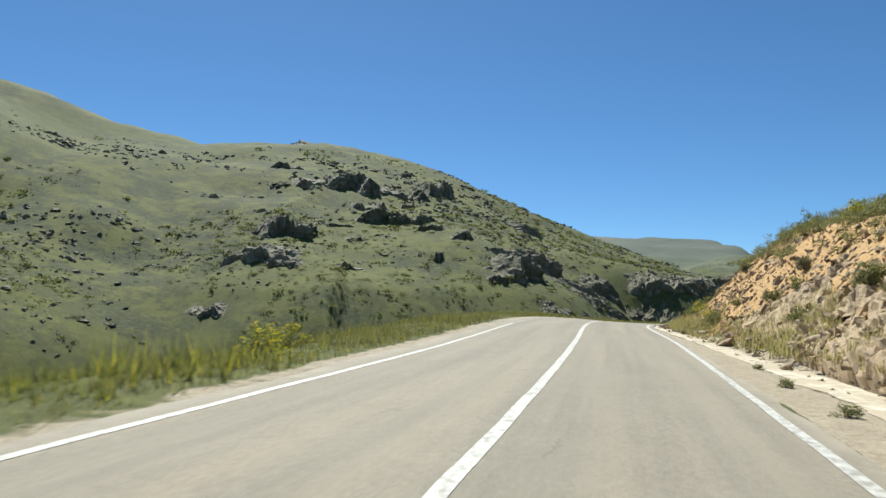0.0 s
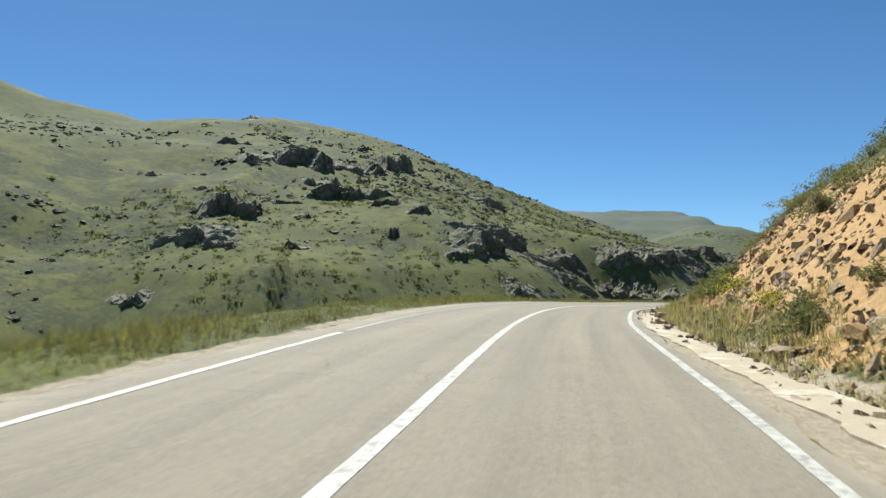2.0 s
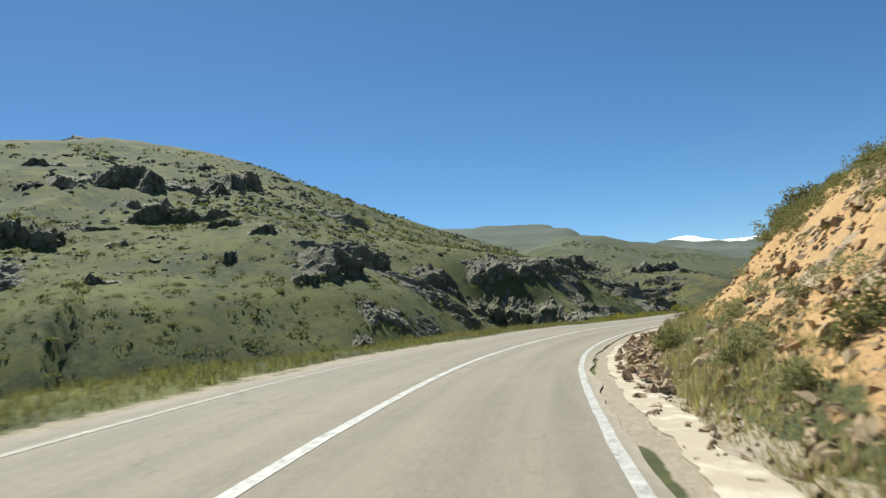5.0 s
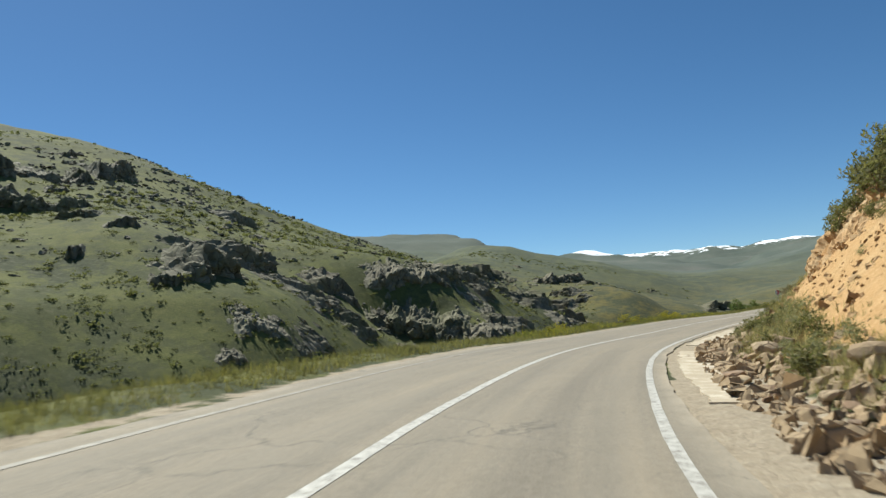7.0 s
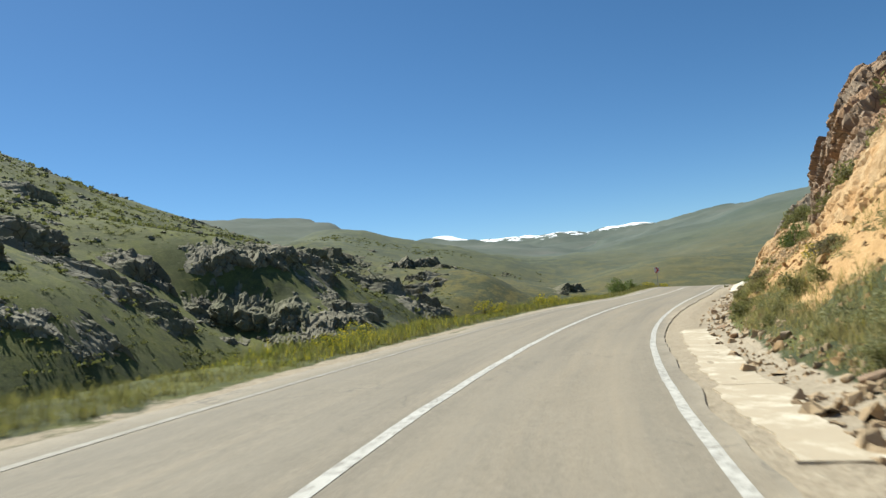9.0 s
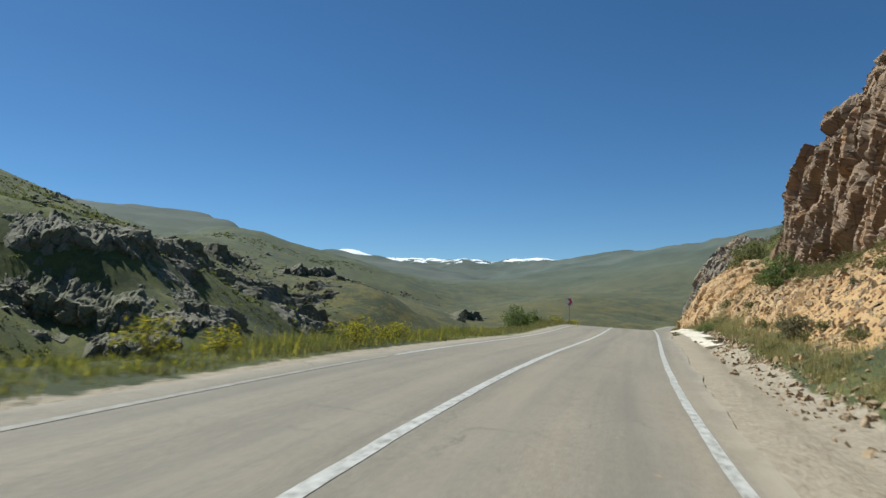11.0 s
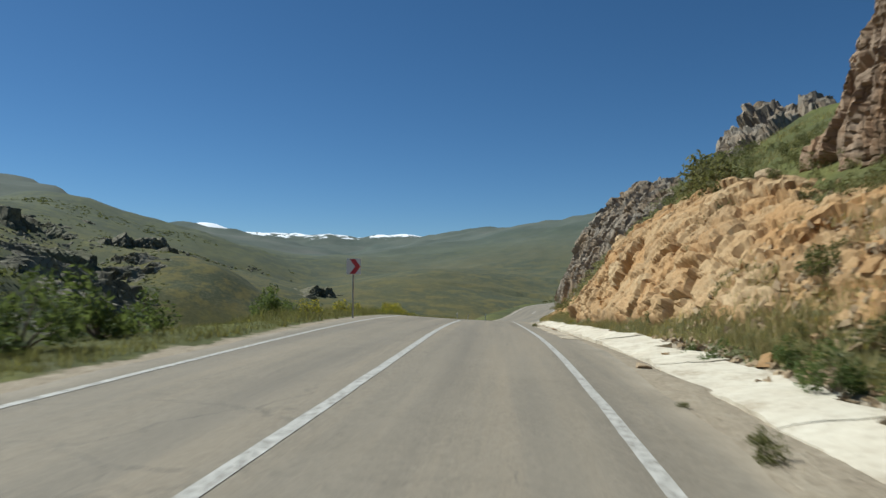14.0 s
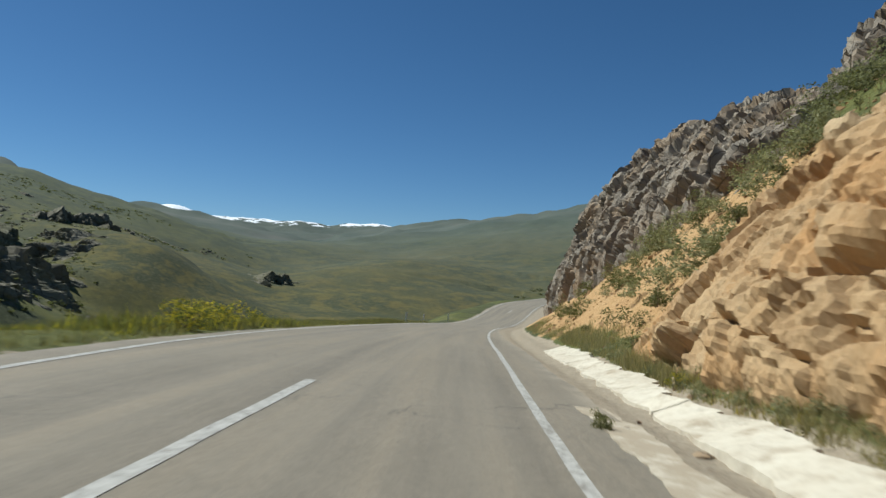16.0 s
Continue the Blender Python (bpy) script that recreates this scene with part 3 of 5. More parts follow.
LEAF_GREEN = make_leaf("fresh_green_leaves", (0.048, 0.082, 0.024), (0.15, 0.195, 0.068))
LEAF_FLOWER = make_leaf("flowering_broom", (0.070, 0.095, 0.020), (0.17, 0.19, 0.05), (0.62, 0.50, 0.03), 0.45)
LEAF_SAGE = make_leaf("grey_green_sage", (0.150, 0.160, 0.080), (0.34, 0.335, 0.185))
LEAF_GREY = make_leaf("dry_thorn_twigs", (0.090, 0.075, 0.050), (0.22, 0.19, 0.13))
GRASS = make_leaf("meadow_grass", (0.085, 0.095, 0.030), (0.27, 0.235, 0.10), (0.50, 0.42, 0.06), 0.03)
GRASS_DRY = make_leaf("dry_bank_grass", (0.19, 0.185, 0.075), (0.48, 0.40, 0.20), (0.55, 0.45, 0.07), 0.03)
GRASS_FLOWER = make_leaf("flowering_meadow_grass", (0.085, 0.105, 0.025), (0.25, 0.25, 0.08), (0.60, 0.50, 0.03), 0.22)
BARK = make_plain("grey_brown_bark", (0.16, 0.12, 0.085), 0.9)
SIGN_RED = make_plain("faded_red_sheeting", (0.42, 0.030, 0.045), 0.5)
SIGN_WHITE = make_plain("dusty_white_sheeting", (0.66, 0.66, 0.68), 0.5)
STEEL = make_plain("galvanised_steel", (0.30, 0.31, 0.32), 0.5, 0.7)
WHITE_STONE = make_plain("whitewashed_stone", (0.74, 0.73, 0.68), 0.85, 0.0, 0.4)


# ---- mesh helpers ----
def mesh_of(name, verts, faces, mat, smooth=False):
    me = bpy.data.meshes.new(name)
    me.from_pydata(np.asarray(verts).tolist() if not isinstance(verts, list) else verts, [], faces if isinstance(faces, list) else np.asarray(faces).tolist())
    me.materials.append(mat)
    if smooth:
        me.polygons.foreach_set("use_smooth", [True] * len(me.polygons))
    me.update()
    return me


def grid_faces(rows, cols, first=0):
    i = np.arange(rows - 1)[:, None] * cols + np.arange(cols - 1)[None] + first
    i = i.ravel()
    return np.stack([i, i + 1, i + cols + 1, i + cols], 1)


def thing(name, label, category, group="", kind=""):
    return tagged(new(name), label, category, group, kind)


def child(name, me, parent, label=""):
    ob = new(name, me)
    ob.parent = parent
    return tagged(ob, label)


def part(name, bm, mat, parent, label=""):
    me = bpy.data.meshes.new(name)
    bm.to_mesh(me)
    bm.free()
    me.materials.append(mat)
    return child(name, me, parent, label)


# ---- ground: one sheet laid out along a smooth spine, out to the far mountains ----
def build_ground():
    fine = np.arange(-130.0, 6200.0, 0.5)
    head = np.interp(fine, [-40, 40, 52, 125, 180, 330], [-14, -16, -20, -55, -55.5, -68])
    head = np.convolve(np.pad(head, 20, mode="edge"), np.ones(41) / 41, "valid")
    hx, hy = -np.sin(np.radians(head)), np.cos(np.radians(head))
    px, py = np.cumsum(hx) * 0.5, np.cumsum(hy) * 0.5
    i0 = np.abs(fine).argmin()
    px, py = px - px[i0] + road_x(0.0), py - py[i0] + road_y(0.0)
    rows = np.concatenate([np.arange(-120, -8, 4.0), np.arange(-8, 215, 0.5), np.arange(215, 330, 1.5), np.arange(330, 800, 3.5), np.geomspace(800, 6000, 170)])
    left = np.concatenate([np.arange(0, 9, 0.45), np.geomspace(9, 900, 150), np.geomspace(915, 5200, 100)])
    right = np.concatenate([np.arange(0.4, 15, 0.24), np.geomspace(15, 104, 36)])
    cols = np.concatenate([-left[::-1], right])
    sx, sy = np.interp(rows, fine, px), np.interp(rows, fine, py)
    tx, ty = np.interp(rows, fine, hx), np.interp(rows, fine, hy)
    widen = 1 + np.clip((rows - 330) / 330, 0, None)
    u = np.where(cols[None] > 0, cols[None] * widen[:, None], cols[None])
    x, y = sx[:, None] + u * ty[:, None], sy[:, None] - u * tx[:, None]
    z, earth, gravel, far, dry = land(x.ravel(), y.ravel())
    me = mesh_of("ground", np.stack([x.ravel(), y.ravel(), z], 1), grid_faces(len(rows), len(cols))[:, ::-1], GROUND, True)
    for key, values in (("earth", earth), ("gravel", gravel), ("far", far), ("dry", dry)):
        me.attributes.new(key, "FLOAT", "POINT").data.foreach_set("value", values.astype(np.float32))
    return tagged(new("ground", me), "rolling green hills and a stony cut slope beside the road", "ground", kind="structure")


build_ground()


# ---- road ----
def ribbon(name, s, lo, hi, lift, mat, cross=4):
    """A strip of the road's surface between two offsets."""
    f = np.linspace(0, 1, cross)
    uu = lo[:, None] + (hi - lo)[:, None] * f[None]
    ss = np.repeat(s[:, None], cross, 1)
    x, y = on_road(ss.ravel(), uu.ravel())
    z = road_level(ss.ravel(), uu.ravel()) + lift
    v = np.stack([x, y, z], 1)
    return mesh_of(name, v, grid_faces(len(s), cross)[:, ::-1], mat)


def build_road():
    s = np.arange(-100, 349, 0.5)
    lo = -np.interp(s, [-100, 15, 40, 170, 186, 200, 230], [3.62, 3.55, 3.50, 3.45, 3.80, 4.05, 3.8]) + 0.20 * fbm(s, s * 0, 3.0, 4, 51)
    hi = np.interp(s, [-100, 40, 60, 118, 140, 150, 166, 200, 230, 349], [3.30, 3.20, 3.18, 3.30, 3.70, 3.6, 4.15, 4.2, 3.6, 3.5]) + 0.15 * fbm(s, s * 0 + 9, 2.2, 4, 52)
    me = ribbon("road", s, lo, hi, 0.0, ASPHALT, 30)
    u = (lo[:, None] + (hi - lo)[:, None] * np.linspace(0, 1, 30)[None]).ravel()
    dusty = np.clip(1 - (u - np.repeat(lo, 30)) / 0.45, 0, 1) + np.clip(1 - (np.repeat(hi, 30) - u) / 0.4, 0, 1)
    tracks = sum(np.exp(-((u - c) / 0.38) ** 2) for c in (-2.45, -0.85, 0.75, 2.25))
    for key, values in (("dust", dusty), ("track", tracks), ("across", u * 1.5), ("along", np.repeat(s, 30) * 0.045)):
        me.attributes.new(key, "FLOAT", "POINT").data.foreach_set("value", values.astype(np.float32))
    tagged(new("road", me), "worn grey asphalt two-lane mountain road", "road", kind="structure")

    def line(name, s0, s1, off, width, mat, label):
        q = np.arange(s0, s1 + 0.01, 0.35)
        wob = 0.02 * fbm(q, q * 0, 1.0, 3, 61)
        tagged(new(name, ribbon(name, q, off(q) - width / 2 + wob if callable(off) else off - width / 2 + wob, off(q) + width / 2 + wob * 0.6 if callable(off) else off + width / 2 + wob * 0.6, 0.005, mat, 2)), label, "road marking", kind="structure")

    line("centre_line", -60, 186.3, 0.0, 0.15, PAINT, "solid white centre line painted on asphalt")
    for a in (281, 296):
        line("centre_dash", a, a + 4, 0.0, 0.14, PAINT, "white centre dash painted on asphalt")

    def right(q):
        return np.interp(q, [0, 10, 24, 36, 44, 60, 74, 86, 98, 138, 160, 170, 184, 197, 215], [2.88, 2.91, 2.99, 2.84, 3.00, 2.95, 2.78, 2.85, 2.95, 2.92, 2.95, 3.05, 3.05, 3.25, 3.15])

    def left(q):
        return -np.interp(q, [0, 8, 16, 40, 75, 140, 172, 183, 190, 200, 230], [3.22, 3.12, 2.95, 2.84, 2.86, 2.84, 2.95, 3.05, 3.45, 3.70, 3.40])

    line("edge_line_right", -60, 330, right, 0.13, PAINT, "worn white edge line beside the cut slope")
    line("edge_line_left", -60, 30, left, 0.12, PAINT, "white edge line beside the valley verge")
    line("edge_line_left", 30.3, 128, left, 0.12, FADED, "almost worn away edge line beside the valley")
    line("edge_line_left", 128.3, 330, left, 0.12, PAINT, "worn white edge line on the outside of the bend")


build_road()


# ---- rock faces on the hill side ----
STONY = [(-14, (4.7, 0.1), (5.7, 0.8), (7.3, 1.85), (8.9, 2.75), (10.6, 3.1)), (12, (4.7, 0.15), (5.7, 1.1), (7.3, 2.45), (8.7, 3.2), (10.6, 3.6)),
         (35, (4.7, 0.2), (5.7, 1.2), (7.3, 2.75), (8.7, 3.95), (10.6, 4.95)), (66, (5.4, 0.2), (6.8, 0.9), (8.4, 2.3), (10.2, 4.1), (12.2, 5.5))]


BROKEN = [(118, (7.4, 1.22), (8.4, 2.32), (9.6, 3.52), (10.8, 4.62), (12.4, 5.22)), (130, (7.0, 0.92), (8.3, 2.12), (9.6, 3.32), (11.0, 4.42), (12.6, 5.12)),
          (150, (7.2, 0.57), (8.1, 1.57), (9.0, 2.42), (10.3, 3.17), (12.2, 3.82)), (160, (6.6, 0.57), (7.6, 1.72), (8.6, 2.62), (10.2, 3.42), (12, 3.92)),
          (168, (6.4, 0.52), (7.2, 1.62), (8.2, 2.72), (9.8, 3.82), (11.6, 4.42))]


def bank_face(s, u):
    """Height of the stony faces laid on the bank, where there is one; far below elsewhere."""
    s, u = np.atleast_1d(np.asarray(s, float)), np.atleast_1d(np.asarray(u, float))
    h = np.full(len(s), -99.0)
    for stations, first, last in ((STONY, -13, 64), (BROKEN, 141, 167)):
        ss = [a[0] for a in stations]
        pu, ph = (np.stack([np.interp(s, ss, [a[1 + k][n] for a in stations]) for k in range(5)], 1) for n in (0, 1))
        for k in range(4):
            f = (u - pu[:, k]) / (pu[:, k + 1] - pu[:, k])
            h = np.where((f >= 0) & (f <= 1) & (s > first) & (s < last), ph[:, k] + f * (ph[:, k + 1] - ph[:, k]), h)
    return road_level(s, u) + h - 0.03


def rock_face(name, label, s0, s1, stations, step, cell, amps, mat, seed, sink=0.7, tilt=0.45, rows=None, split=True, lean=0.0, sharp=60.0, patchy=0.0):
    """Fractured rock over the bank between s0 and s1. stations: (s, profile of (offset, height over the road)...)."""
    ss = np.array([a[0] for a in stations], float)
    pu = np.array([[p[0] for p in a[1:]] for a in stations], float)
    ph = np.array([[p[1] for p in a[1:]] for a in stations], float)
    s = np.arange(s0, s1 + step * 0.5, step)
    nk = pu.shape[1]
    cu = np.stack([np.interp(s, ss, pu[:, k]) for k in range(nk)], 1)
    ch = np.stack([np.interp(s, ss, ph[:, k]) for k in range(nk)], 1)
    length = np.hypot(np.diff(cu, axis=1), np.diff(ch, axis=1)).sum(1).max()
    m = rows or int(length / step) + 2
    f = np.linspace(0, nk - 1, m)
    k = np.clip(f.astype(int), 0, nk - 2)
    w = f - k
    u = cu[:, k] * (1 - w) + cu[:, k + 1] * w
    h = ch[:, k] * (1 - w) + ch[:, k + 1] * w
    du, dh = np.gradient(u, axis=1), np.gradient(h, axis=1)
    n = np.hypot(du, dh) + 1e-9
    nu, nh = -dh / n, du / n
    sg = np.repeat(s[:, None], m, 1)
    p = np.stack([sg.ravel(), u.ravel(), h.ravel()], 1)
    warp = np.stack([fbm(p[:, 0], p[:, 2], 1.7, 3, seed + 5), fbm(p[:, 2], p[:, 0], 1.9, 3, seed + 6), fbm(p[:, 0] + 40, p[:, 2], 1.5, 3, seed + 7)], 1)
    warp[:, 0] += lean * p[:, 2] / 0.14
    disp = np.zeros(len(p))
    scale = 1.0
    for lvl, amp in enumerate(amps):
        relief, cell_of = blocks(p + 0.14 * warp * (scale if lvl == 0 else 1.0), np.asarray(cell) * scale, seed + 11 * lvl, tilt, 0.5, sharp)
        disp += amp * relief
        if lvl == 0:
            names = cell_of
        scale *= 0.42
    disp *= 1 - patchy * np.clip(0.5 - 2.6 * fbm(p[:, 0] + 0.8 * p[:, 2], p[:, 2] * 1.7, 4.5, 3, seed + 19), 0, 1)
    disp += amps[0] * 0.9 * fbm(p[:, 0], p[:, 2] * 0.6, 7, 3, seed + 9)
    edge = np.minimum(np.minimum((sg - s0) / 3.0, (s1 - sg) / 2.0), np.minimum(f[None] / (nk - 1) * 9, (1 - f[None] / (nk - 1)) * 7)).clip(0, 1).ravel()
    disp = disp * (0.35 + 0.65 * edge) - sink * (1 - edge) ** 2
    slide = 0.35 * amps[0] * fbm(p[:, 1] * 3, p[:, 2], 1.3, 2, seed + 3)
    q_u, q_h = p[:, 1] + disp * nu.ravel(), p[:, 2] + disp * nh.ravel()
    x, y = on_road(p[:, 0] + slide, q_u)
    z = road_level(p[:, 0], q_u) + q_h
    verts, faces = np.stack([x, y, z], 1), grid_faces(len(s), m)
    if not split:
        return new(name, mesh_of(name, verts, faces, mat))
    top = new(name)
    own = names[faces[:, 0]]
    keys, which, count = np.unique(own, return_inverse=True, return_counts=True)
    rest = []
    for k in range(len(keys)):
        mine = faces[which == k]
        if count[k] < 60:
            rest.append(mine)
            continue
        ids, local = np.unique(mine, return_inverse=True)
        child("block", mesh_of("block", verts[ids], local.reshape(-1, 4), mat), top)
    if rest:
        ids, local = np.unique(np.concatenate(rest), return_inverse=True)
        tagged(child("rubble", mesh_of("rubble", verts[ids], local.reshape(-1, 4), mat), top), kind="stuff")
    return top


crag = tagged(rock_face(
    "rock_crag", "", 125, 176,
    [(125, (10.6, 3.0), (11.0, 4.6), (11.6, 6.4), (13.0, 7.6), (17, 8.5)), (132, (10.8, 2.8), (11.3, 5.0), (12.2, 8.0), (14.0, 9.6), (19, 10.5)),
     (140, (11.2, 2.6), (11.8, 6.0), (12.8, 10.5), (14.6, 12.5), (20, 13.5)), (150, (12.0, 2.6), (12.6, 7.0), (13.6, 12.0), (15.4, 14.8), (22, 16)),
     (161, (12.4, 3.0), (12.9, 7.0), (13.8, 12.0), (15.6, 15.0), (22, 16)), (169, (12.4, 3.2), (12.8, 7.0), (13.6, 11.5), (15.1, 14.4), (21, 15)),
     (173, (12.5, 3.4), (12.9, 6.0), (13.9, 9.0), (15.4, 11.4), (19, 12)), (176.5, (12.9, 3.6), (13.2, 5.5), (13.8, 8.2), (15.0, 10.0), (18, 10.5))],
    0.12, (1.25, 1.5, 4.2), (0.95, 0.26, 0.09), ROCK_GREY, 3, 0.7, 0.5, lean=0.38, sharp=80.0),
    "tall fractured grey-brown rock crag above the road", "rock crag")
ochre = tagged(rock_face(
    "ochre_rock_face", "", 166, 199,
    [(166, (6.6, 0.2), (7.0, 0.8), (7.6, 1.6), (8.2, 2.2), (9.4, 2.8), (11, 3.4)), (173, (6.4, 0.2), (6.9, 1.5), (7.7, 3.0), (8.5, 4.1), (9.8, 4.9), (12, 5.9)),
     (181, (6.2, 0.1), (6.8, 1.8), (7.7, 3.5), (8.6, 4.7), (10.2, 5.9), (12.5, 7.2)), (189, (6.0, 0.1), (6.7, 1.8), (7.7, 3.4), (8.8, 4.8), (10.6, 6.0), (13, 7.5)),
     (194, (6.1, 0.1), (7.0, 1.3), (8.2, 2.8), (9.6, 4.2), (11.4, 5.6), (13.6, 7.2)), (199, (6.6, 0.0), (7.8, 0.6), (9.2, 1.7), (10.8, 3.2), (12.6, 4.9), (15, 6.8))],
    0.11, (1.7, 1.5, 1.15), (0.42, 0.17, 0.06), ROCK_TAN, 29, 0.7, 0.28, lean=0.15, sharp=80.0, patchy=0.5),
    "massive cracked ochre rock face beside the concrete channel", "rock face")
far_crag = tagged(rock_face(
    "columnar_rock_crag", "", 199, 256,
    [(199, (12, 4.0), (13, 5.4), (14.5, 6.6), (16.5, 7.6), (20, 8.5)), (206, (11.5, 6.0), (12.6, 8.2), (14.2, 10.2), (16.0, 10.8), (20, 10)), (217, (10.8, 4.6), (12.6, 8.4), (15.4, 12.0), (17.6, 13.0), (22, 12)),
     (229, (8.0, 2.4), (10.2, 7.2), (12.9, 12.4), (16.2, 15.0), (22, 12.5)), (238, (6.9, 0.6), (8.7, 5.6), (11.3, 10.8), (14.8, 13.8), (20, 11.5)),
     (248, (6.9, 0.2), (8.9, 5.0), (11.7, 10.4), (14.8, 12.8), (20, 11)), (256, (8.6, 0.2), (10.4, 3.0), (12.6, 6.0), (15.0, 8.0), (19, 7))],
    0.16, (0.95, 1.3, 6.5), (0.75, 0.24, 0.08), ROCK_COLUMN, 57, 0.7, 0.5, lean=0.25),
    "steep columnar grey rock crag at the bend", "rock crag")
tagged(rock_face(
    "rock_ledge", "", 92, 130,
    [(92, (8.6, 2.2), (9.4, 3.2), (10.4, 4.4), (11.8, 5.0), (14, 5.4)), (104, (8.0, 2.2), (8.8, 3.8), (10.0, 5.4), (11.6, 6.3), (14, 6.8)),
     (116, (8.2, 2.4), (9.0, 4.0), (10.4, 6.0), (12.2, 7.2), (15, 8.0)), (130, (8.8, 2.2), (9.8, 3.4), (11.0, 5.0), (12.6, 6.4), (15, 7.0))],
    0.13, (1.5, 1.3, 0.9), (0.36, 0.22, 0.09), ROCK_TAN, 83, 0.9, 0.45, patchy=0.6),
    "broken ochre rock ledge on the cut slope", "rock face")
tagged(rock_face("broken_rock_slope", "", 140, 168, BROKEN, 0.11, (1.1, 0.9, 0.5), (0.26, 0.15, 0.06), ROCK_TAN, 151, 0.6, 0.4, patchy=0.6),
    "crumbling orange slope with broken ledges of rock", "rock face")
tagged(rock_face("stony_bank", "", -14, 66, STONY, 0.11, (0.75, 0.6, 0.36), (0.17, 0.10, 0.05), ROCK_BANK, 101, 0.5, 0.5, None, False, lean=0.15, patchy=0.75),
    "crumbling ochre bank of broken stone", "rock face", kind="stuff")


tagged(rock_face(
    "ridge_crag", "", 200, 250,
    [(200, (19, 10.6), (21, 12.4), (24, 13.8), (28, 14.6), (34, 14.4)), (212, (20, 13.6), (21.6, 16.2), (24, 18.2), (28, 18.6), (34, 17)), (229, (25.5, 15.5), (27.5, 19.0), (30.5, 21.2), (35, 21.6), (41, 18)), (250, (26, 13), (28, 16), (31, 18), (36, 18), (42, 15))],
    0.3, (2.2, 2.2, 3.4), (1.6, 0.6, 0.2), ROCK_COLUMN, 131, 1.4, 0.42),
    "broken grey crag along the ridge above the road", "rock crag")


# ---- outcrops on the far side of the valley: x, y, width, height ----
OUTCROPS = [
    (127, 337, 50, 11), (84, 268, 22, 5), (36, 270, 15, 7), (59, 265, 10, 7), (-19, 281, 29, 7), (-51, 328, 34, 10),
    (-3, 350, 15, 9), (-30, 328, 21, 11), (-54, 246, 19, 8), (-55, 215, 22, 8), (280, 514, 30, 12), (183, 358, 28, 13),
    (37, 258, 20, 8), (135, 318, 15, 8), (25, 223, 16, 9), (46, 237, 12, 8), (166, 365, 13, 7), (200, 373, 22, 12),
    (147, 304, 16, 8), (195, 454, 15, 12), (350, 433, 20, 8), (-92, 455, 22, 5), (77, 501, 14, 5), (24, 474, 12, 3),
]
OUTCROPS += [
    (205, 385, 24, 15), (170, 330, 20, 8), (190, 360, 18, 9), (150, 290, 14, 5), (240, 450, 24, 6), (225, 430, 26, 8),
    (240, 540, 30, 7), (160, 290, 10, 4), (52, 237, 22, 5), (87, 268, 28, 6), (105, 275, 24, 7),
]
OUTCROPS += [
    (88, 245, 12, 4), (100, 240, 16, 5), (112, 250, 14, 5), (200, 415, 24, 8), (33, 200, 10, 3), (45, 205, 8, 3), (75, 255, 14, 4),
    (82, 248, 24, 7), (62, 237, 14, 5),
]


rng = np.random.default_rng(17)
for x, y, width, height in OUTCROPS[:]:          # broken smaller rocks round each of the main ones
    for _ in range(3):
        OUTCROPS.append((x + float(rng.normal(0, width * 0.9)), y + float(rng.normal(0, width * 0.6)), width * float(rng.uniform(0.18, 0.5)), height * float(rng.uniform(0.25, 0.6))))


def outcrop(cx, cy, width, height, seed):
    e = 6.0
    zx = ground_z([cx + e, cx - e, cx, cx], [cy, cy, cy + e, cy - e])
    gx, gy = (zx[0] - zx[1]) / (2 * e), (zx[2] - zx[3]) / (2 * e)
    gn = math.hypot(gx, gy) + 1e-9
    ux, uy = gx / gn, gy / gn                     # up the slope
    a = np.linspace(-width * 0.6, width * 0.6, int(30 + width * 1.6))
    v = np.linspace(0, 1, 30)
    A, V = np.meshgrid(a, v, indexing="ij")
    lobes = np.clip(0.62 + 1.1 * fbm(A + 100 * seed, A * 0, max(width * 0.3, 6), 4, 400 + seed), 0.25, 1.1) * np.clip((0.62 * width - np.abs(A)) / (0.25 * width), 0, 1)
    wall = np.clip(V / 0.6, 0, 1)
    deep = height * (0.22 * wall - 0.45 + 1.9 * np.clip((V - 0.6) / 0.4, 0, 1)) + 0.9 * height * fbm(A, A * 0 + seed, width * 0.25, 3, 430 + seed)
    up = height * (0.72 * lobes * (wall - 1.0 * np.clip((V - 0.6) / 0.4, 0, 1)) - 0.06)
    p = np.stack([A.ravel(), deep.ravel(), up.ravel()], 1) + 1000.0 * seed
    c = height * 0.34
    d = 0.26 * height * blocks(p, (c * 0.9, c, c * 1.3), seed, 0.45, 0.5)[0] + 0.10 * height * blocks(p, (c * 0.35, c * 0.4, c * 0.5), seed + 7, 0.5, 0.5)[0]
    d = d * np.clip(lobes.ravel() * 2, 0, 1)
    yy = deep.ravel() - d * np.clip(1.2 - V.ravel(), 0.2, 1)
    x = cx + A.ravel() * uy + yy * ux
    y = cy - A.ravel() * ux + yy * uy
    z = ground_z(cx + A.ravel() * uy + deep.ravel() * ux, cy - A.ravel() * ux + deep.ravel() * uy) + up.ravel() + 0.5 * d * V.ravel()
    return mesh_of("rock_outcrop", np.stack([x, y, z], 1), grid_faces(len(a), len(v)), ROCK_FAR)


for i, row in enumerate(OUTCROPS):
    tagged(new("rock_outcrop", outcrop(*row, i + 1)), "dark lichened rock outcrop on the grassy slope" if row[2] < 25 else "long band of dark cliffs across the grassy slope", "rock outcrop", "outcrops across the valley")


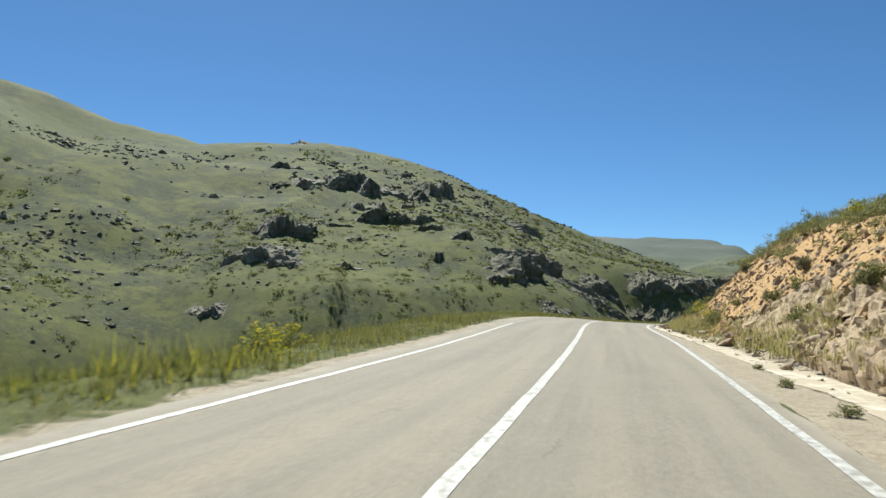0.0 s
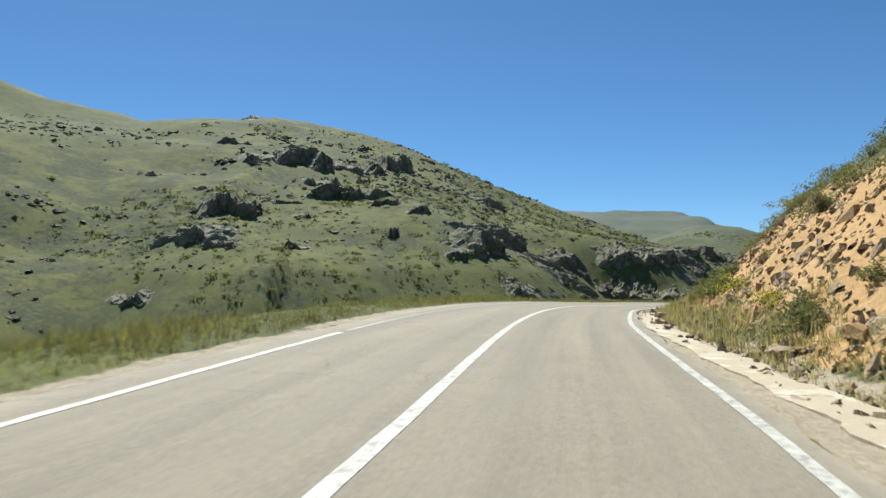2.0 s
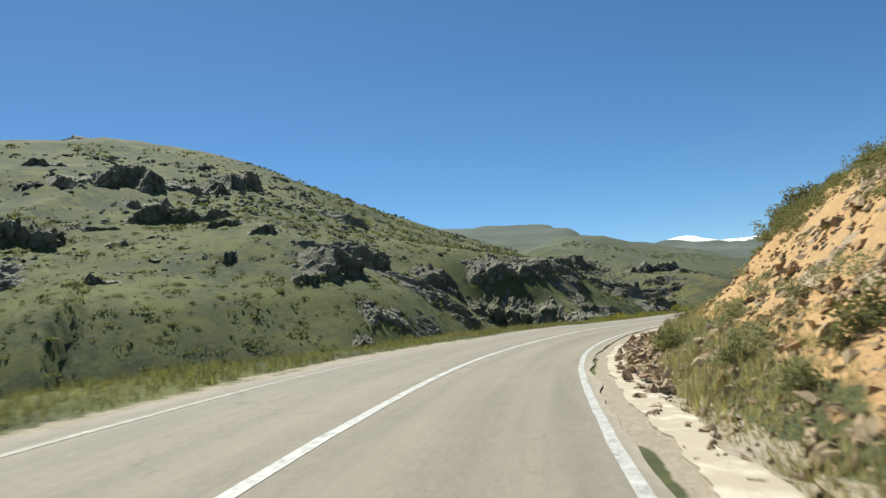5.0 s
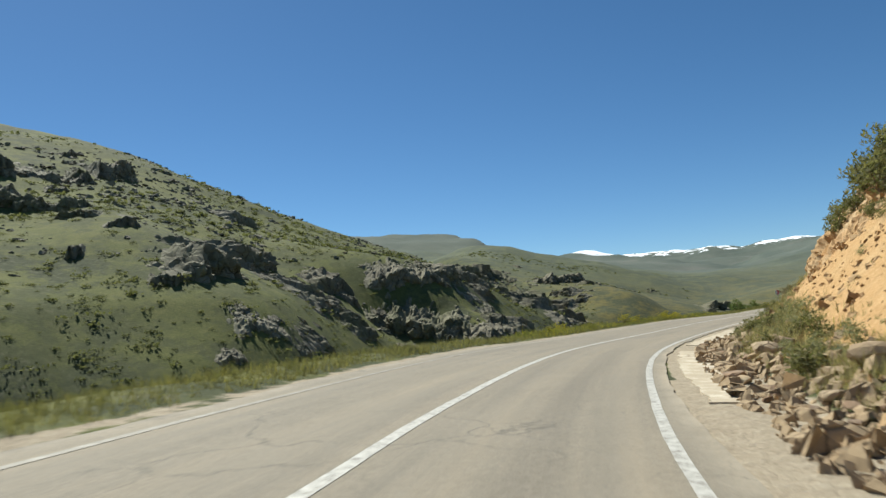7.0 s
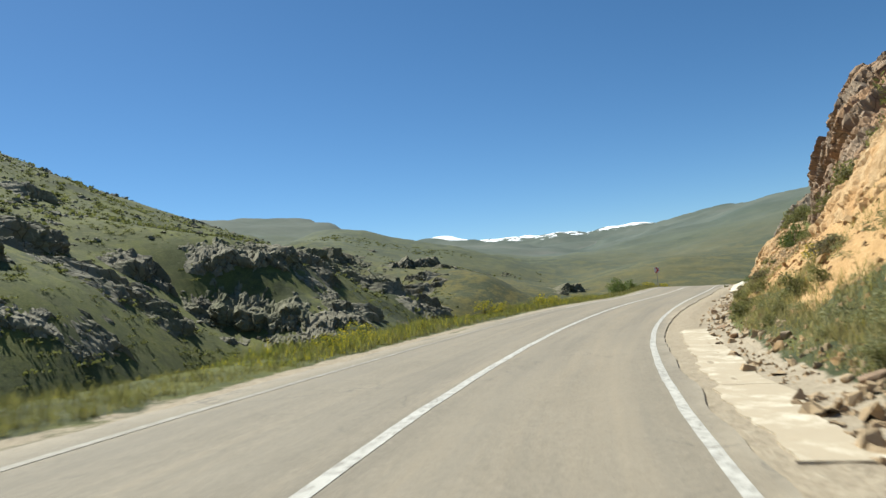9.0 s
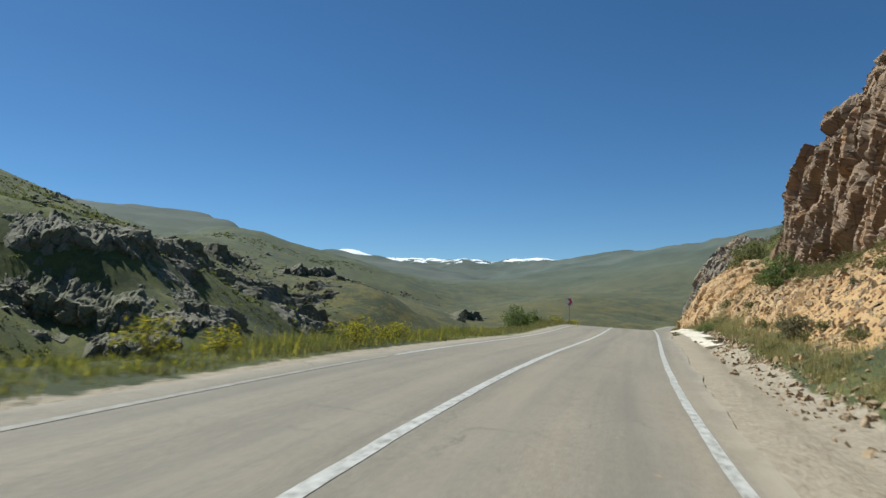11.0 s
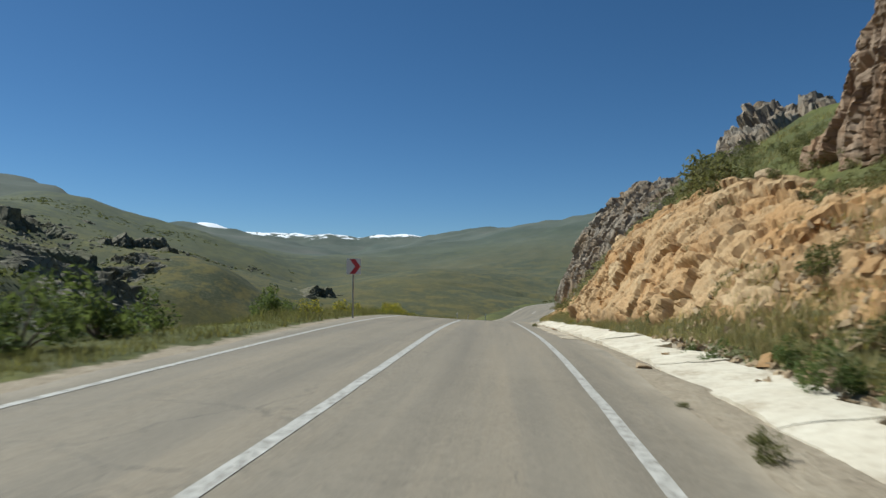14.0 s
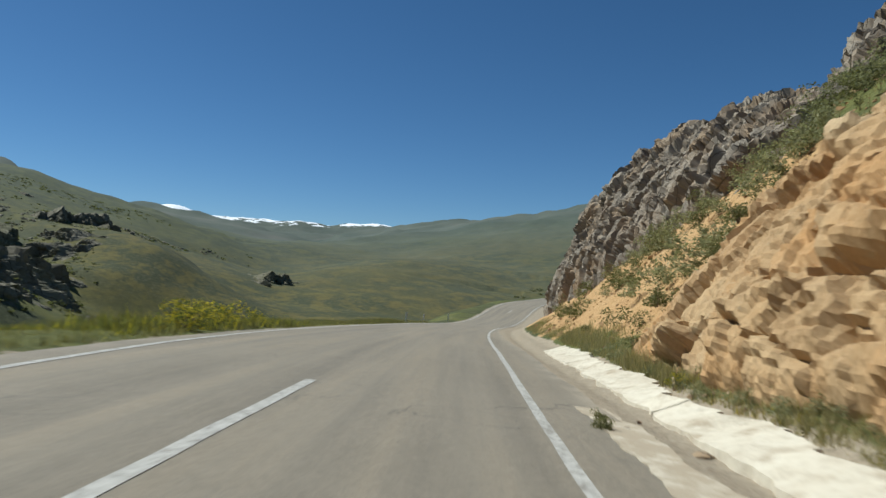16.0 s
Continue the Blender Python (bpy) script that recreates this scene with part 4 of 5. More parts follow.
# ---- loose stones ----
def stone_mesh(seed, flat=0.6):
    rng = np.random.default_rng(seed)
    bm = bmesh.new()
    bmesh.ops.create_icosphere(bm, subdivisions=2, radius=0.5)
    planes = [(Vector(rng.normal(size=3)).normalized(), rng.uniform(0.22, 0.40)) for _ in range(9)]
    for v in bm.verts:
        for n, d in planes:
            over = v.co.dot(n) - d
            if over > 0:
                v.co -= n * over
        v.co.z *= flat
        v.co += Vector(rng.normal(size=3)) * 0.008
    low = min(v.co.z for v in bm.verts)
    for v in bm.verts:
        v.co.z -= low + 0.04
    me = bpy.data.meshes.new("stone")
    bm.to_mesh(me)
    bm.free()
    return me


STONES = []
for k in range(8):
    me = stone_mesh(900 + k, 0.32 + 0.045 * k)
    me.materials.append(ROCK_BANK if k % 3 else ROCK_GREY)
    STONES.append(me)


def place_stone(s, u, size, rng, label, group, name="stone"):
    x, y = on_road(s, u)
    ob = new(name, STONES[int(rng.integers(8))])
    stretch = (rng.uniform(0.8, 1.5), rng.uniform(0.7, 1.1), rng.uniform(0.7, 1.15))
    z = float(max(ground_z(x, y)[0], bank_face(s, u)[0]))
    ob.matrix_world = pose(float(x), float(y), z - 0.02 * size, rng.uniform(-14, 14), rng.uniform(-14, 14), rng.uniform(0, 360)) @ Matrix.Diagonal((size * stretch[0], size * stretch[1], size * stretch[2], 1))
    return tagged(ob, label, "stone", group)


rng = np.random.default_rng(8)
for _ in range(190):        # rockfall below the ledge
    s = float(rng.uniform(60, 98))
    place_stone(s, float(np.interp(s, BANK_S, BANK_U[:, 0])) + float(rng.uniform(-0.35, 1.25)), float(np.clip(rng.lognormal(-1.35, 0.42), 0.12, 0.6)), rng, "angular slab of orange-brown rock fallen below the ledge", "stones fallen along the verge")
rng = np.random.default_rng(7)
for _ in range(92):
    s = float(rng.choice([rng.uniform(-4, 45), rng.uniform(40, 92), rng.uniform(58, 110), rng.uniform(96, 186)]))
    toe = float(np.interp(s, BANK_S, BANK_U[:, 0]))
    size = float(np.clip(rng.lognormal(-1.45, 0.55), 0.10, 0.75))
    u = toe + float(rng.normal(0.25, 0.35)) if s < 125 else 4.8 + float(rng.normal(0.0, 0.28))
    if s > 125:
        size = min(size, 0.34)
    big = size > 0.38
    place_stone(s, max(u, 3.75 + size * 0.4), size, rng, "large angular ochre stone fallen at the foot of the bank" if big else "angular broken stone at the foot of the bank", "stones fallen along the verge")
for s, u, size in ((67.5, 4.9, 0.5), (66.0, 5.3, 0.45), (71.0, 5.0, 0.45), (41.6, 4.1, 0.7), (23.0, 4.5, 0.8), (84.5, 5.2, 0.75), (86.0, 5.6, 0.6), (59, 4.9, 0.6)):
    place_stone(s, u, size, rng, "large flat angular slab of fallen rock", "stones fallen along the verge")
place_stone(173.1, 10.7, 1.5, rng, "pale rounded boulder lying on the slope", "", "boulder").location.z += 0.5
place_stone(163.0, 11.2, 0.8, rng, "grey boulder below the crag", "", "boulder")
whitewashed = place_stone(164.3, 12.2, 0.62, rng, "small whitewashed marker stone under the crag", "", "marker_stone")
whitewashed.data = whitewashed.data.copy()
whitewashed.data.materials.clear()
whitewashed.data.materials.append(WHITE_STONE)
for s, u in ((119.5, 2.3), (124.0, 2.6), (121.0, 2.0)):
    place_stone(s, u, 0.13, rng, "small stone lying on the asphalt", "stones on the road")
black_top = place_stone(228.6, 16.4, 2.6, rng, "dark boulder perched on top of the crag", "", "boulder")
black_top.location.z = float(road_level(228.6, 6.0)) + 13.6
black_top.data = black_top.data.copy()
black_top.data.materials.clear()
black_top.data.materials.append(ROCK_FAR)


def scree(name, label, count, pick, seed, mat):
    """Countless small chips joined into one mesh."""
    r = np.random.default_rng(seed)
    s, u, size = pick(r, count)
    x, y = on_road(s, u)
    z = np.maximum(ground_z(x, y), bank_face(s, u))
    corners = np.array([(-1, -1, 0), (1, -1, 0), (1, 1, 0), (-1, 1, 0), (-0.6, -0.5, 1), (0.6, -0.6, 0.9), (0.5, 0.6, 1.05), (-0.5, 0.55, 0.8)])
    quads = np.array([(0, 1, 5, 4), (1, 2, 6, 5), (2, 3, 7, 6), (3, 0, 4, 7), (4, 5, 6, 7)])
    v = corners[None] * (size[:, None, None] * r.uniform(0.5, 1.2, (count, 1, 3)) * (0.5, 0.4, 0.55)) + r.normal(0, 0.10, (count, 8, 3)) * size[:, None, None]
    ang = r.uniform(0, 6.28, count)
    tip = r.normal(0, 0.35, (count, 2))
    v[:, :, 2] += v[:, :, 0] * tip[:, :1] + v[:, :, 1] * tip[:, 1:]
    ca, sa = np.cos(ang)[:, None], np.sin(ang)[:, None]
    vx, vy = v[:, :, 0] * ca - v[:, :, 1] * sa, v[:, :, 0] * sa + v[:, :, 1] * ca
    verts = np.stack([vx + x[:, None], vy + y[:, None], v[:, :, 2] + z[:, None] - 0.15 * size[:, None]], 2).reshape(-1, 3)
    faces = (quads[None] + 8 * np.arange(count)[:, None, None]).reshape(-1, 4)
    return tagged(new(name, mesh_of(name, verts, faces, mat)), label, "scree", kind="stuff")


def pick_verge(r, n):
    s = r.uniform(-10, 190, n)
    return s, np.interp(s, BANK_S, BANK_U[:, 0]) + r.normal(0.1, 0.45, n).clip(-0.7, 1.6), np.clip(r.lognormal(-2.5, 0.5, n), 0.03, 0.25)


def pick_bank(r, n):
    s = r.uniform(-12, 226, n)
    toe = np.interp(s, BANK_S, BANK_U[:, 0])
    return s, toe + r.uniform(0.2, 5.2, n) * np.interp(s, [150, 165, 190, 200], [1.2, 1.0, 1.3, 2.2]), np.clip(r.lognormal(-2.4, 0.6, n), 0.04, 0.38)


def pick_rubble(r, n):
    s = np.where(r.random(n) < 0.62, r.uniform(-10, 66, n), r.uniform(130, 170, n))
    toe = np.interp(s, BANK_S, BANK_U[:, 0])
    return s, toe + r.uniform(0.0, 4.6, n), np.clip(r.lognormal(-2.2, 0.5, n), 0.05, 0.40)


scree("verge_scree", "small broken stones strewn along the road edge", 5200, pick_verge, 12, ROCK_BANK)
def pick_rockfall(r, n):
    s = r.uniform(57, 100, n)
    return s, np.interp(s, BANK_S, BANK_U[:, 0]) + r.normal(0.4, 0.6, n).clip(-0.6, 1.9), np.clip(r.lognormal(-1.75, 0.45, n), 0.08, 0.4)


scree("rockfall_scree", "heaped angular broken stones below the ledge", 1900, pick_rockfall, 15, ROCK_BANK)
scree("bank_scree", "loose rock chips on the ochre bank", 9500, pick_bank, 13, ROCK_TAN)
scree("bank_rubble", "brown broken stones lying on the crumbling bank", 7500, pick_rubble, 14, ROCK_BANK)


# ---- concrete drain at the foot of the bank ----
channel = tagged(new("drain_channel"), "broken pale concrete drain channel along the verge", "drain channel", kind="structure")


SLAB_S = [10, 26, 36, 46, 60, 97, 124, 140, 145, 149, 155, 160, 166, 180, 192]


def slab(s0, s1, u0, u1, h0, h1, seed, mat=CONCRETE):
    n, m = 57, 8
    s = np.linspace(s0, s1, n)
    u0, u1 = (np.interp(s, SLAB_S, u) for u in (u0, u1))
    f = np.linspace(0, 1, m)
    S, F = np.meshgrid(s, f, indexing="ij")
    lo = u0 + 0.12 * fbm(s, s * 0, 0.9, 5, 500, 0.65)
    hi = u1 + (0.75 if mat == CONCRETE else 0.22) * fbm(s, s * 0, 1.5, 5, 540, 0.6)
    U = lo[:, None] + (hi - lo)[:, None] * F
    S = S + 0.05 * fbm(U, U * 0 + seed, 0.6, 3, 580 + seed) * np.abs(2 * (S - s[0]) / (s[-1] - s[0]) - 1) ** 2
    x, y = on_road(S.ravel(), U.ravel())
    z = road_level(S.ravel(), U.ravel()) + (h0 + (h1 - h0) * F).ravel() + (0.09 if mat == CONCRETE else 0.025) * fbm(S.ravel(), U.ravel(), 1.2, 4, 77)
    top = np.stack([x, y, z], 1)
    low = top - (0, 0, 0.16)
    faces = grid_faces(n, m)[:, ::-1].tolist()
    ring = [i * m for i in range(n)] + [(n - 1) * m + j for j in range(1, m)] + [i * m + m - 1 for i in range(n - 2, -1, -1)] + [j for j in range(m - 2, 0, -1)]
    k = n * m
    faces += [[ring[i], ring[i - 1], ring[i - 1] + k, ring[i] + k] for i in range(len(ring))]
    return mesh_of("slab", np.concatenate([top, low]), faces, mat)


r = np.random.default_rng(21)
s, k = -14.0, 0
while s < 197:
    step = float(r.uniform(2.4, 5.5)) if s < 140 else float(r.uniform(3.5, 9.0))
    inner = [4.2, 3.6, 3.15, 3.5, 3.55, 3.5, 3.9, 4.5, 4.7, 4.45, 4.45, 4.55, 4.65, 4.75, 5.0]
    outer = [5.1, 4.2, 3.75, 3.95, 4.05, 4.25, 4.7, 5.1, 5.2, 5.4, 5.2, 5.7, 5.75, 5.75, 5.9]
    if s < 112:
        if r.random() < np.interp(s, [48, 60, 88, 94], [1, 0.45, 0.45, 1]):
            child("slab", slab(s, s + step - 0.015, inner, outer, 0.0, 0.01, k, DUSTY), channel)
    elif s > 142.5:
        child("slab", slab(s, s + step - float(r.uniform(0.02, 0.06)), inner, outer, 0.0, float(np.interp(s, [124, 140, 160, 172], [0.06, 0.12, 0.2, 0.24])), k), channel)
        if s > 164 and r.random() < 0.8:
            child("slab", slab(s, s + step - 0.2, [3.72] * 15, [4.32] * 15, 0.012, 0.0, k + 300, DUSTY), channel)
    s += step
    k += 1


# ---- plants ----
def leaf_cloud(n, size, shape, lumps, seed, thin=0.35):
    """Many small leaves round a few lumps; an uneven outline with gaps."""
    r = np.random.default_rng(seed)
    centres = r.normal(0, 0.36, (lumps, 3)) * shape + (0, 0, shape[2] * 0.55)
    centres[:, 2] = np.abs(centres[:, 2])
    which = r.integers(0, lumps, n)
    d = r.normal(0, 1, (n, 3))
    d /= np.linalg.norm(d, axis=1)[:, None]
    p = centres[which] + d * (r.uniform(0.25, 1, n) ** 0.6)[:, None] * np.array(shape) * 0.42 * r.uniform(0.7, 1.2, (lumps,))[which][:, None]
    p[:, 2] = np.abs(p[:, 2]) + 0.02
    a = r.normal(0, 1, (n, 3))
    a /= np.linalg.norm(a, axis=1)[:, None]
    b = np.cross(a, r.normal(0, 1, (n, 3)))
    b /= np.linalg.norm(b, axis=1)[:, None]
    ln = size * r.uniform(0.6, 1.4, n)[:, None]
    v = np.stack([p - a * ln, p - b * ln * thin, p + a * ln, p + b * ln * thin], 1).reshape(-1, 3)
    return v, np.arange(4 * n).reshape(-1, 4), centres


def stems(centres, radius, seed):
    """Tapered limbs from the base to each lump."""
    verts, faces = [], []
    for c in centres:
        for j, (f, rad) in enumerate(((0, radius), (0.5, radius * 0.6), (1, radius * 0.2))):
            q = np.array(c) * f
            q[:2] *= 0.6 + 0.4 * f
            for t in range(5):
                verts.append((q[0] + rad * math.cos(t * 1.2566), q[1] + rad * math.sin(t * 1.2566), q[2]))
        base = len(verts) - 15
        for j in range(2):
            for t in range(5):
                faces.append([base + j * 5 + t, base + j * 5 + (t + 1) % 5, base + (j + 1) * 5 + (t + 1) % 5, base + (j + 1) * 5 + t])
    return verts, faces


def make_shrub(name, label, category, leaf, count, size, shape, lumps, seed, group=""):
    top = thing(name, label, category, group)
    v, f, centres = leaf_cloud(count, size, shape, lumps, seed)
    child("foliage", mesh_of("foliage", v, f, leaf), top)
    sv, sf = stems(centres, 0.035 * shape[0], seed)
    child("stem", mesh_of("stem", sv, sf, BARK), top)
    return top


def plant(template, s, u, size, turn, first=[], lift=0.0):
    x, y = on_road(s, u)
    m = pose(float(x), float(y), float(max(ground_z(x, y)[0], bank_face(s, u)[0])) - 0.03 + lift, 0, 0, turn) @ Matrix.Diagonal((size, size, size, 1))
    if template.name not in first:
        first.append(template.name)
        template.matrix_basis = m
        return template
    ob = copy_thing(template, pose(0, 0, 0))
    ob.matrix_basis = m
    return ob


olive = [make_shrub("scrub_bush", "low olive-green scrub bush on the stony bank", "bush", LEAF_OLIVE, 620, 0.055, (0.62, 0.62, 0.5), 9, 40 + k, "scrub on the bank") for k in range(3)]
green = [make_shrub("green_bush", "leafy green bush at the roadside", "bush", LEAF_GREEN, 1100, 0.07, (0.9, 0.9, 0.85), 12, 50 + k) for k in range(2)]
broom = [make_shrub("flowering_bush", "bush covered in yellow flowers on the verge", "bush", LEAF_FLOWER, 700, 0.045, (0.65, 0.65, 0.5), 9, 60 + k, "yellow flowering bushes") for k in range(2)]
thorn = make_shrub("thorn_bush", "dry grey-brown thorn bush on the bank", "bush", LEAF_GREY, 900, 0.05, (0.6, 0.6, 0.5), 10, 71, "dry thorn bushes")

def scrub_field(name, label, count, pick, seed, leaf, big, lift=0.0):
    """Countless bushes of one kind joined into one mesh."""
    r = np.random.default_rng(seed)
    clouds = [leaf_cloud(360, 0.050, (0.62, 0.62, 0.5), 8, seed + k)[0] for k in range(6)]
    s, u = pick(r, count)
    x, y = on_road(s, u)
    z = np.maximum(ground_z(x, y), bank_face(s, u))
    out = []
    for i in range(count):
        a, size = r.uniform(0, 6.28), r.uniform(*big)
        v = clouds[int(r.integers(6))] * (size * r.uniform(0.8, 1.4), size * r.uniform(0.8, 1.4), size * r.uniform(0.6, 1.1))
        out.append(np.stack([v[:, 0] * math.cos(a) - v[:, 1] * math.sin(a) + x[i], v[:, 0] * math.sin(a) + v[:, 1] * math.cos(a) + y[i], v[:, 2] + z[i] - 0.04 + lift], 1))
    v = np.concatenate(out)
    return tagged(new(name, mesh_of(name, v, np.arange(len(v)).reshape(-1, 4), leaf)), label, "scrub", kind="stuff")


def pick_fall_foot(r, n):
    s = r.uniform(57, 112, n)
    return s, np.interp(s, BANK_S, BANK_U[:, 0]) + 0.7 + np.abs(r.normal(0, 1.5, n))


def pick_face_foot(r, n):
    s = r.uniform(128, 206, n)
    return s, np.interp(s, [128, 150, 163, 176, 206], [5.6, 6.0, 6.2, 6.15, 6.2]) + np.abs(r.normal(0, 0.45, n))


def pick_gully_edge(r, n):
    s = r.uniform(195, 214, n)
    return s, r.uniform(8.0, 16.0, n)


def pick_cut_top(r, n):
    s = r.uniform(-6, 96, n)
    return s, np.interp(s, BANK_S, BANK_U[:, 4]) + r.uniform(-2.6, 1.4, n)


def pick_gully(r, n):
    s = r.uniform(192, 230, n)
    return s, r.uniform(7.0, 20, n)


def pick_under_crag(r, n):
    s = r.uniform(132, 192, n)
    return s, np.interp(s, [132, 150, 163, 176, 192], [9.4, 9.6, 9.4, 11.0, 12.0]) + np.abs(r.normal(0, 2.6, n))


scrub_field("crest_scrub", "grey-green scrub along the top of the cut", 640, pick_cut_top, 301, LEAF_OLIVE, (0.35, 0.9))
scrub_field("gully_scrub", "olive scrub and sage filling the gully between the rock faces", 180, pick_gully, 302, LEAF_OLIVE, (0.4, 1.5))
scrub_field("slope_scrub", "low scrub on the ledge below the crag", 300, pick_under_crag, 303, LEAF_OLIVE, (0.3, 1.0))
scrub_field("foot_scrub", "grey-green sage over the foot of the fallen rock", 150, pick_fall_foot, 304, LEAF_SAGE, (0.25, 0.7))
scrub_field("face_foot_scrub", "dry green weeds between the rock face and the channel", 230, pick_face_foot, 305, LEAF_SAGE, (0.18, 0.5))
scrub_field("gully_edge_scrub", "thick olive scrub beside the ochre rock face", 75, pick_gully_edge, 306, LEAF_SAGE, (0.6, 1.5), 0.25)

r = np.random.default_rng(33)
for _ in range(95):        # along the foot of the bank
    s = float(r.uniform(4, 205))
    toe = float(np.interp(s, BANK_S, BANK_U[:, 0]))
    plant(olive[int(r.integers(3))], s, toe + float(r.uniform(0.5, 2.2)), float(r.uniform(0.35, 0.95)), float(r.uniform(0, 360)))
for s, u, size in ((155.2, 3.95, 0.34), (155.9, 4.1, 0.26), (157.6, 3.85, 0.18), (184.6, 3.75, 0.34), (185.4, 3.9, 0.26), (12.5, 3.75, 0.3), (15.5, 3.9, 0.24), (9.5, 3.8, 0.3)):       # tufts in the gravel
    plant(olive[int(r.integers(3))], s, u, size, float(r.uniform(0, 360)))
for s, u, size in ((178.5, 10.6, 1.7), (180.5, 11.2, 2.0), (182.5, 11.8, 2.2), (185.0, 12.6, 1.9), (187.5, 13.2, 1.6)):       # thicket over the ochre face
    plant(olive[int(r.integers(3))], s, u, size * 1.25, float(r.uniform(0, 360)), lift=0.9)
for _ in range(60):        # on the broken ledge and its top
    s = float(r.uniform(90, 127))
    u = float(r.uniform(9.5, 14.5))
    plant(olive[int(r.integers(3))], s, u, float(r.uniform(0.8, 1.9)), float(r.uniform(0, 360)), lift=float(np.interp(u, [9.5, 11, 12.5, 15], [0.5, 1.0, 0.9, 0.2])))
for _ in range(36):        # in the joints of the ochre face
    s = float(r.uniform(172, 197))
    u = float(r.uniform(7.2, 10.8))
    plant(olive[int(r.integers(3))], s, u, float(r.uniform(0.35, 1.0)), float(r.uniform(0, 360)), lift=0.75)
for s, u, size in ((155.6, 9.4, 1.5), (157.0, 9.9, 1.1), (160.0, -5.8, 1.05), (163.0, -6.2, 1.15), (165.5, -6.8, 0.95), (175.5, -6.4, 0.95), (177.5, -7.2, 1.05), (39.0, 5.4, 0.6), (162.6, 5.75, 0.42), (158.1, 5.75, 0.5), (156.8, 6.0, 0.45), (164.5, 5.9, 0.3), (160.2, 6.1, 0.4)):
    plant(green[int(r.integers(2))], s, u, size, float(r.uniform(0, 360)))
for s, u, size in ((174.6, -4.9, 0.9), (180.3, -5.0, 0.9), (193.0, -4.6, 1.0), (194.5, -5.0, 1.1), (196.2, -4.8, 0.9), (198.0, -5.2, 1.1), (199.5, -4.9, 0.8), (130.5, -4.9, 0.9), (132.0, -5.3, 1.0), (133.5, -5.0, 0.8), (108.0, -5.1, 0.8), (110.5, -5.4, 0.9),
                   (136, -5.6, 0.8), (126, -5.6, 0.8), (124, -5.8, 1.0), (36.0, 5.4, 0.7), (26.0, 9.2, 0.8), (44, 8.6, 0.8), (112.5, 7.4, 0.7), (150.6, 6.5, 0.42), (178.4, 6.25, 0.35), (31.5, 5.15, 0.6), (189.6, 6.2, 0.42), (12.0, -5.4, 0.9), (14.5, -6.0, 0.8), (185.5, -5.4, 0.7), (86.0, 9.5, 0.7)):
    plant(broom[int(r.integers(2))], s, u, size, float(r.uniform(0, 360)))
for s, u, size in ((136.6, 6.7, 1.25), (139.5, 9.0, 0.6), (35.5, 7.3, 0.9), (110.0, 7.2, 0.9), (184.5, 7.4, 0.8), (24.0, 7.0, 0.8)):
    plant(thorn, s, u, size, float(r.uniform(0, 360)))


def grass(name, label, count, pick, seed, mat, tall=1.0, bare=0.55):
    r = np.random.default_rng(seed)
    s, u = pick(r, count)
    x, y = on_road(s, u)
    z, earth, gravel = land(x, y)[:3]
    z = np.maximum(z, bank_face(s, u))
    keep = (earth < bare) & (gravel < 0.2 + bare)
    x, y, z = x[keep], y[keep], z[keep]
    n, blades = len(x), 6
    h = r.uniform(0.16, 0.46, (n, 1)) * tall * r.uniform(0.6, 1.2, (n, blades)) * np.clip(0.9 + 1.2 * fbm(x, y, 3.5, 2, 3), 0.4, 1.7)[:, None]
    ang, lean = r.uniform(0, 6.28, (n, blades)), r.uniform(0.1, 0.7, (n, blades)) * h
    bx, by = x[:, None] + r.normal(0, 0.07, (n, blades)), y[:, None] + r.normal(0, 0.07, (n, blades))
    wx, wy = -np.sin(ang) * 0.014 * tall, np.cos(ang) * 0.014 * tall
    z0 = np.repeat(z[:, None] - 0.03, blades, 1)
    v = np.stack([np.stack([bx - wx, by - wy, z0], 2), np.stack([bx + wx, by + wy, z0], 2), np.stack([bx + np.cos(ang) * lean, by + np.sin(ang) * lean, z0 + h], 2)], 2).reshape(-1, 3)
    return tagged(new(name, mesh_of(name, v, np.arange(len(v)).reshape(-1, 3), mat)), label, "grass", kind="stuff")


def pick_left(r, n):
    return r.uniform(-8, 245, n), -4.05 - np.abs(r.normal(0, 3.4, n))


def pick_right(r, n):
    s = r.uniform(-8, 230, n)
    return s, np.interp(s, BANK_S, BANK_U[:, 0]) + 0.35 + np.abs(r.normal(0, 1.7, n))


def pick_crest(r, n):
    s = r.uniform(-8, 225, n)
    return s, np.interp(s, BANK_S, BANK_U[:, 4]) + r.uniform(-2.0, 7, n)


grass("verge_grass", "tall green and yellowing grass on the valley verge", 26000, pick_left, 81, GRASS, 0.7)
def pick_flowers(r, n):
    s = np.select([r.random(n) < 0.62, r.random(n) < 0.85], [r.uniform(104, 148, n), r.uniform(188, 206, n)], r.uniform(6, 14, n))
    return s, -4.3 - np.abs(r.normal(0, 1.9, n))


grass("flowering_verge", "tall grass thick with yellow flowers on the valley verge", 3200, pick_flowers, 86, GRASS_FLOWER, 1.0)
grass("bank_grass", "sparse dry grass at the foot of the bank", 34000, pick_right, 82, GRASS_DRY, 0.55, 0.75)
grass("crest_grass", "grass along the top of the cut slope", 12000, pick_crest, 83, GRASS_DRY, 0.9)


def pick_foot(r, n):
    s = np.where(r.random(n) < 0.6, r.uniform(-8, 62, n), r.uniform(60, 112, n))
    return s, np.interp(s, BANK_S, BANK_U[:, 0]) + np.interp(s, [55, 70], [-0.15, 0.8]) + np.abs(r.normal(0, 0.65, n))


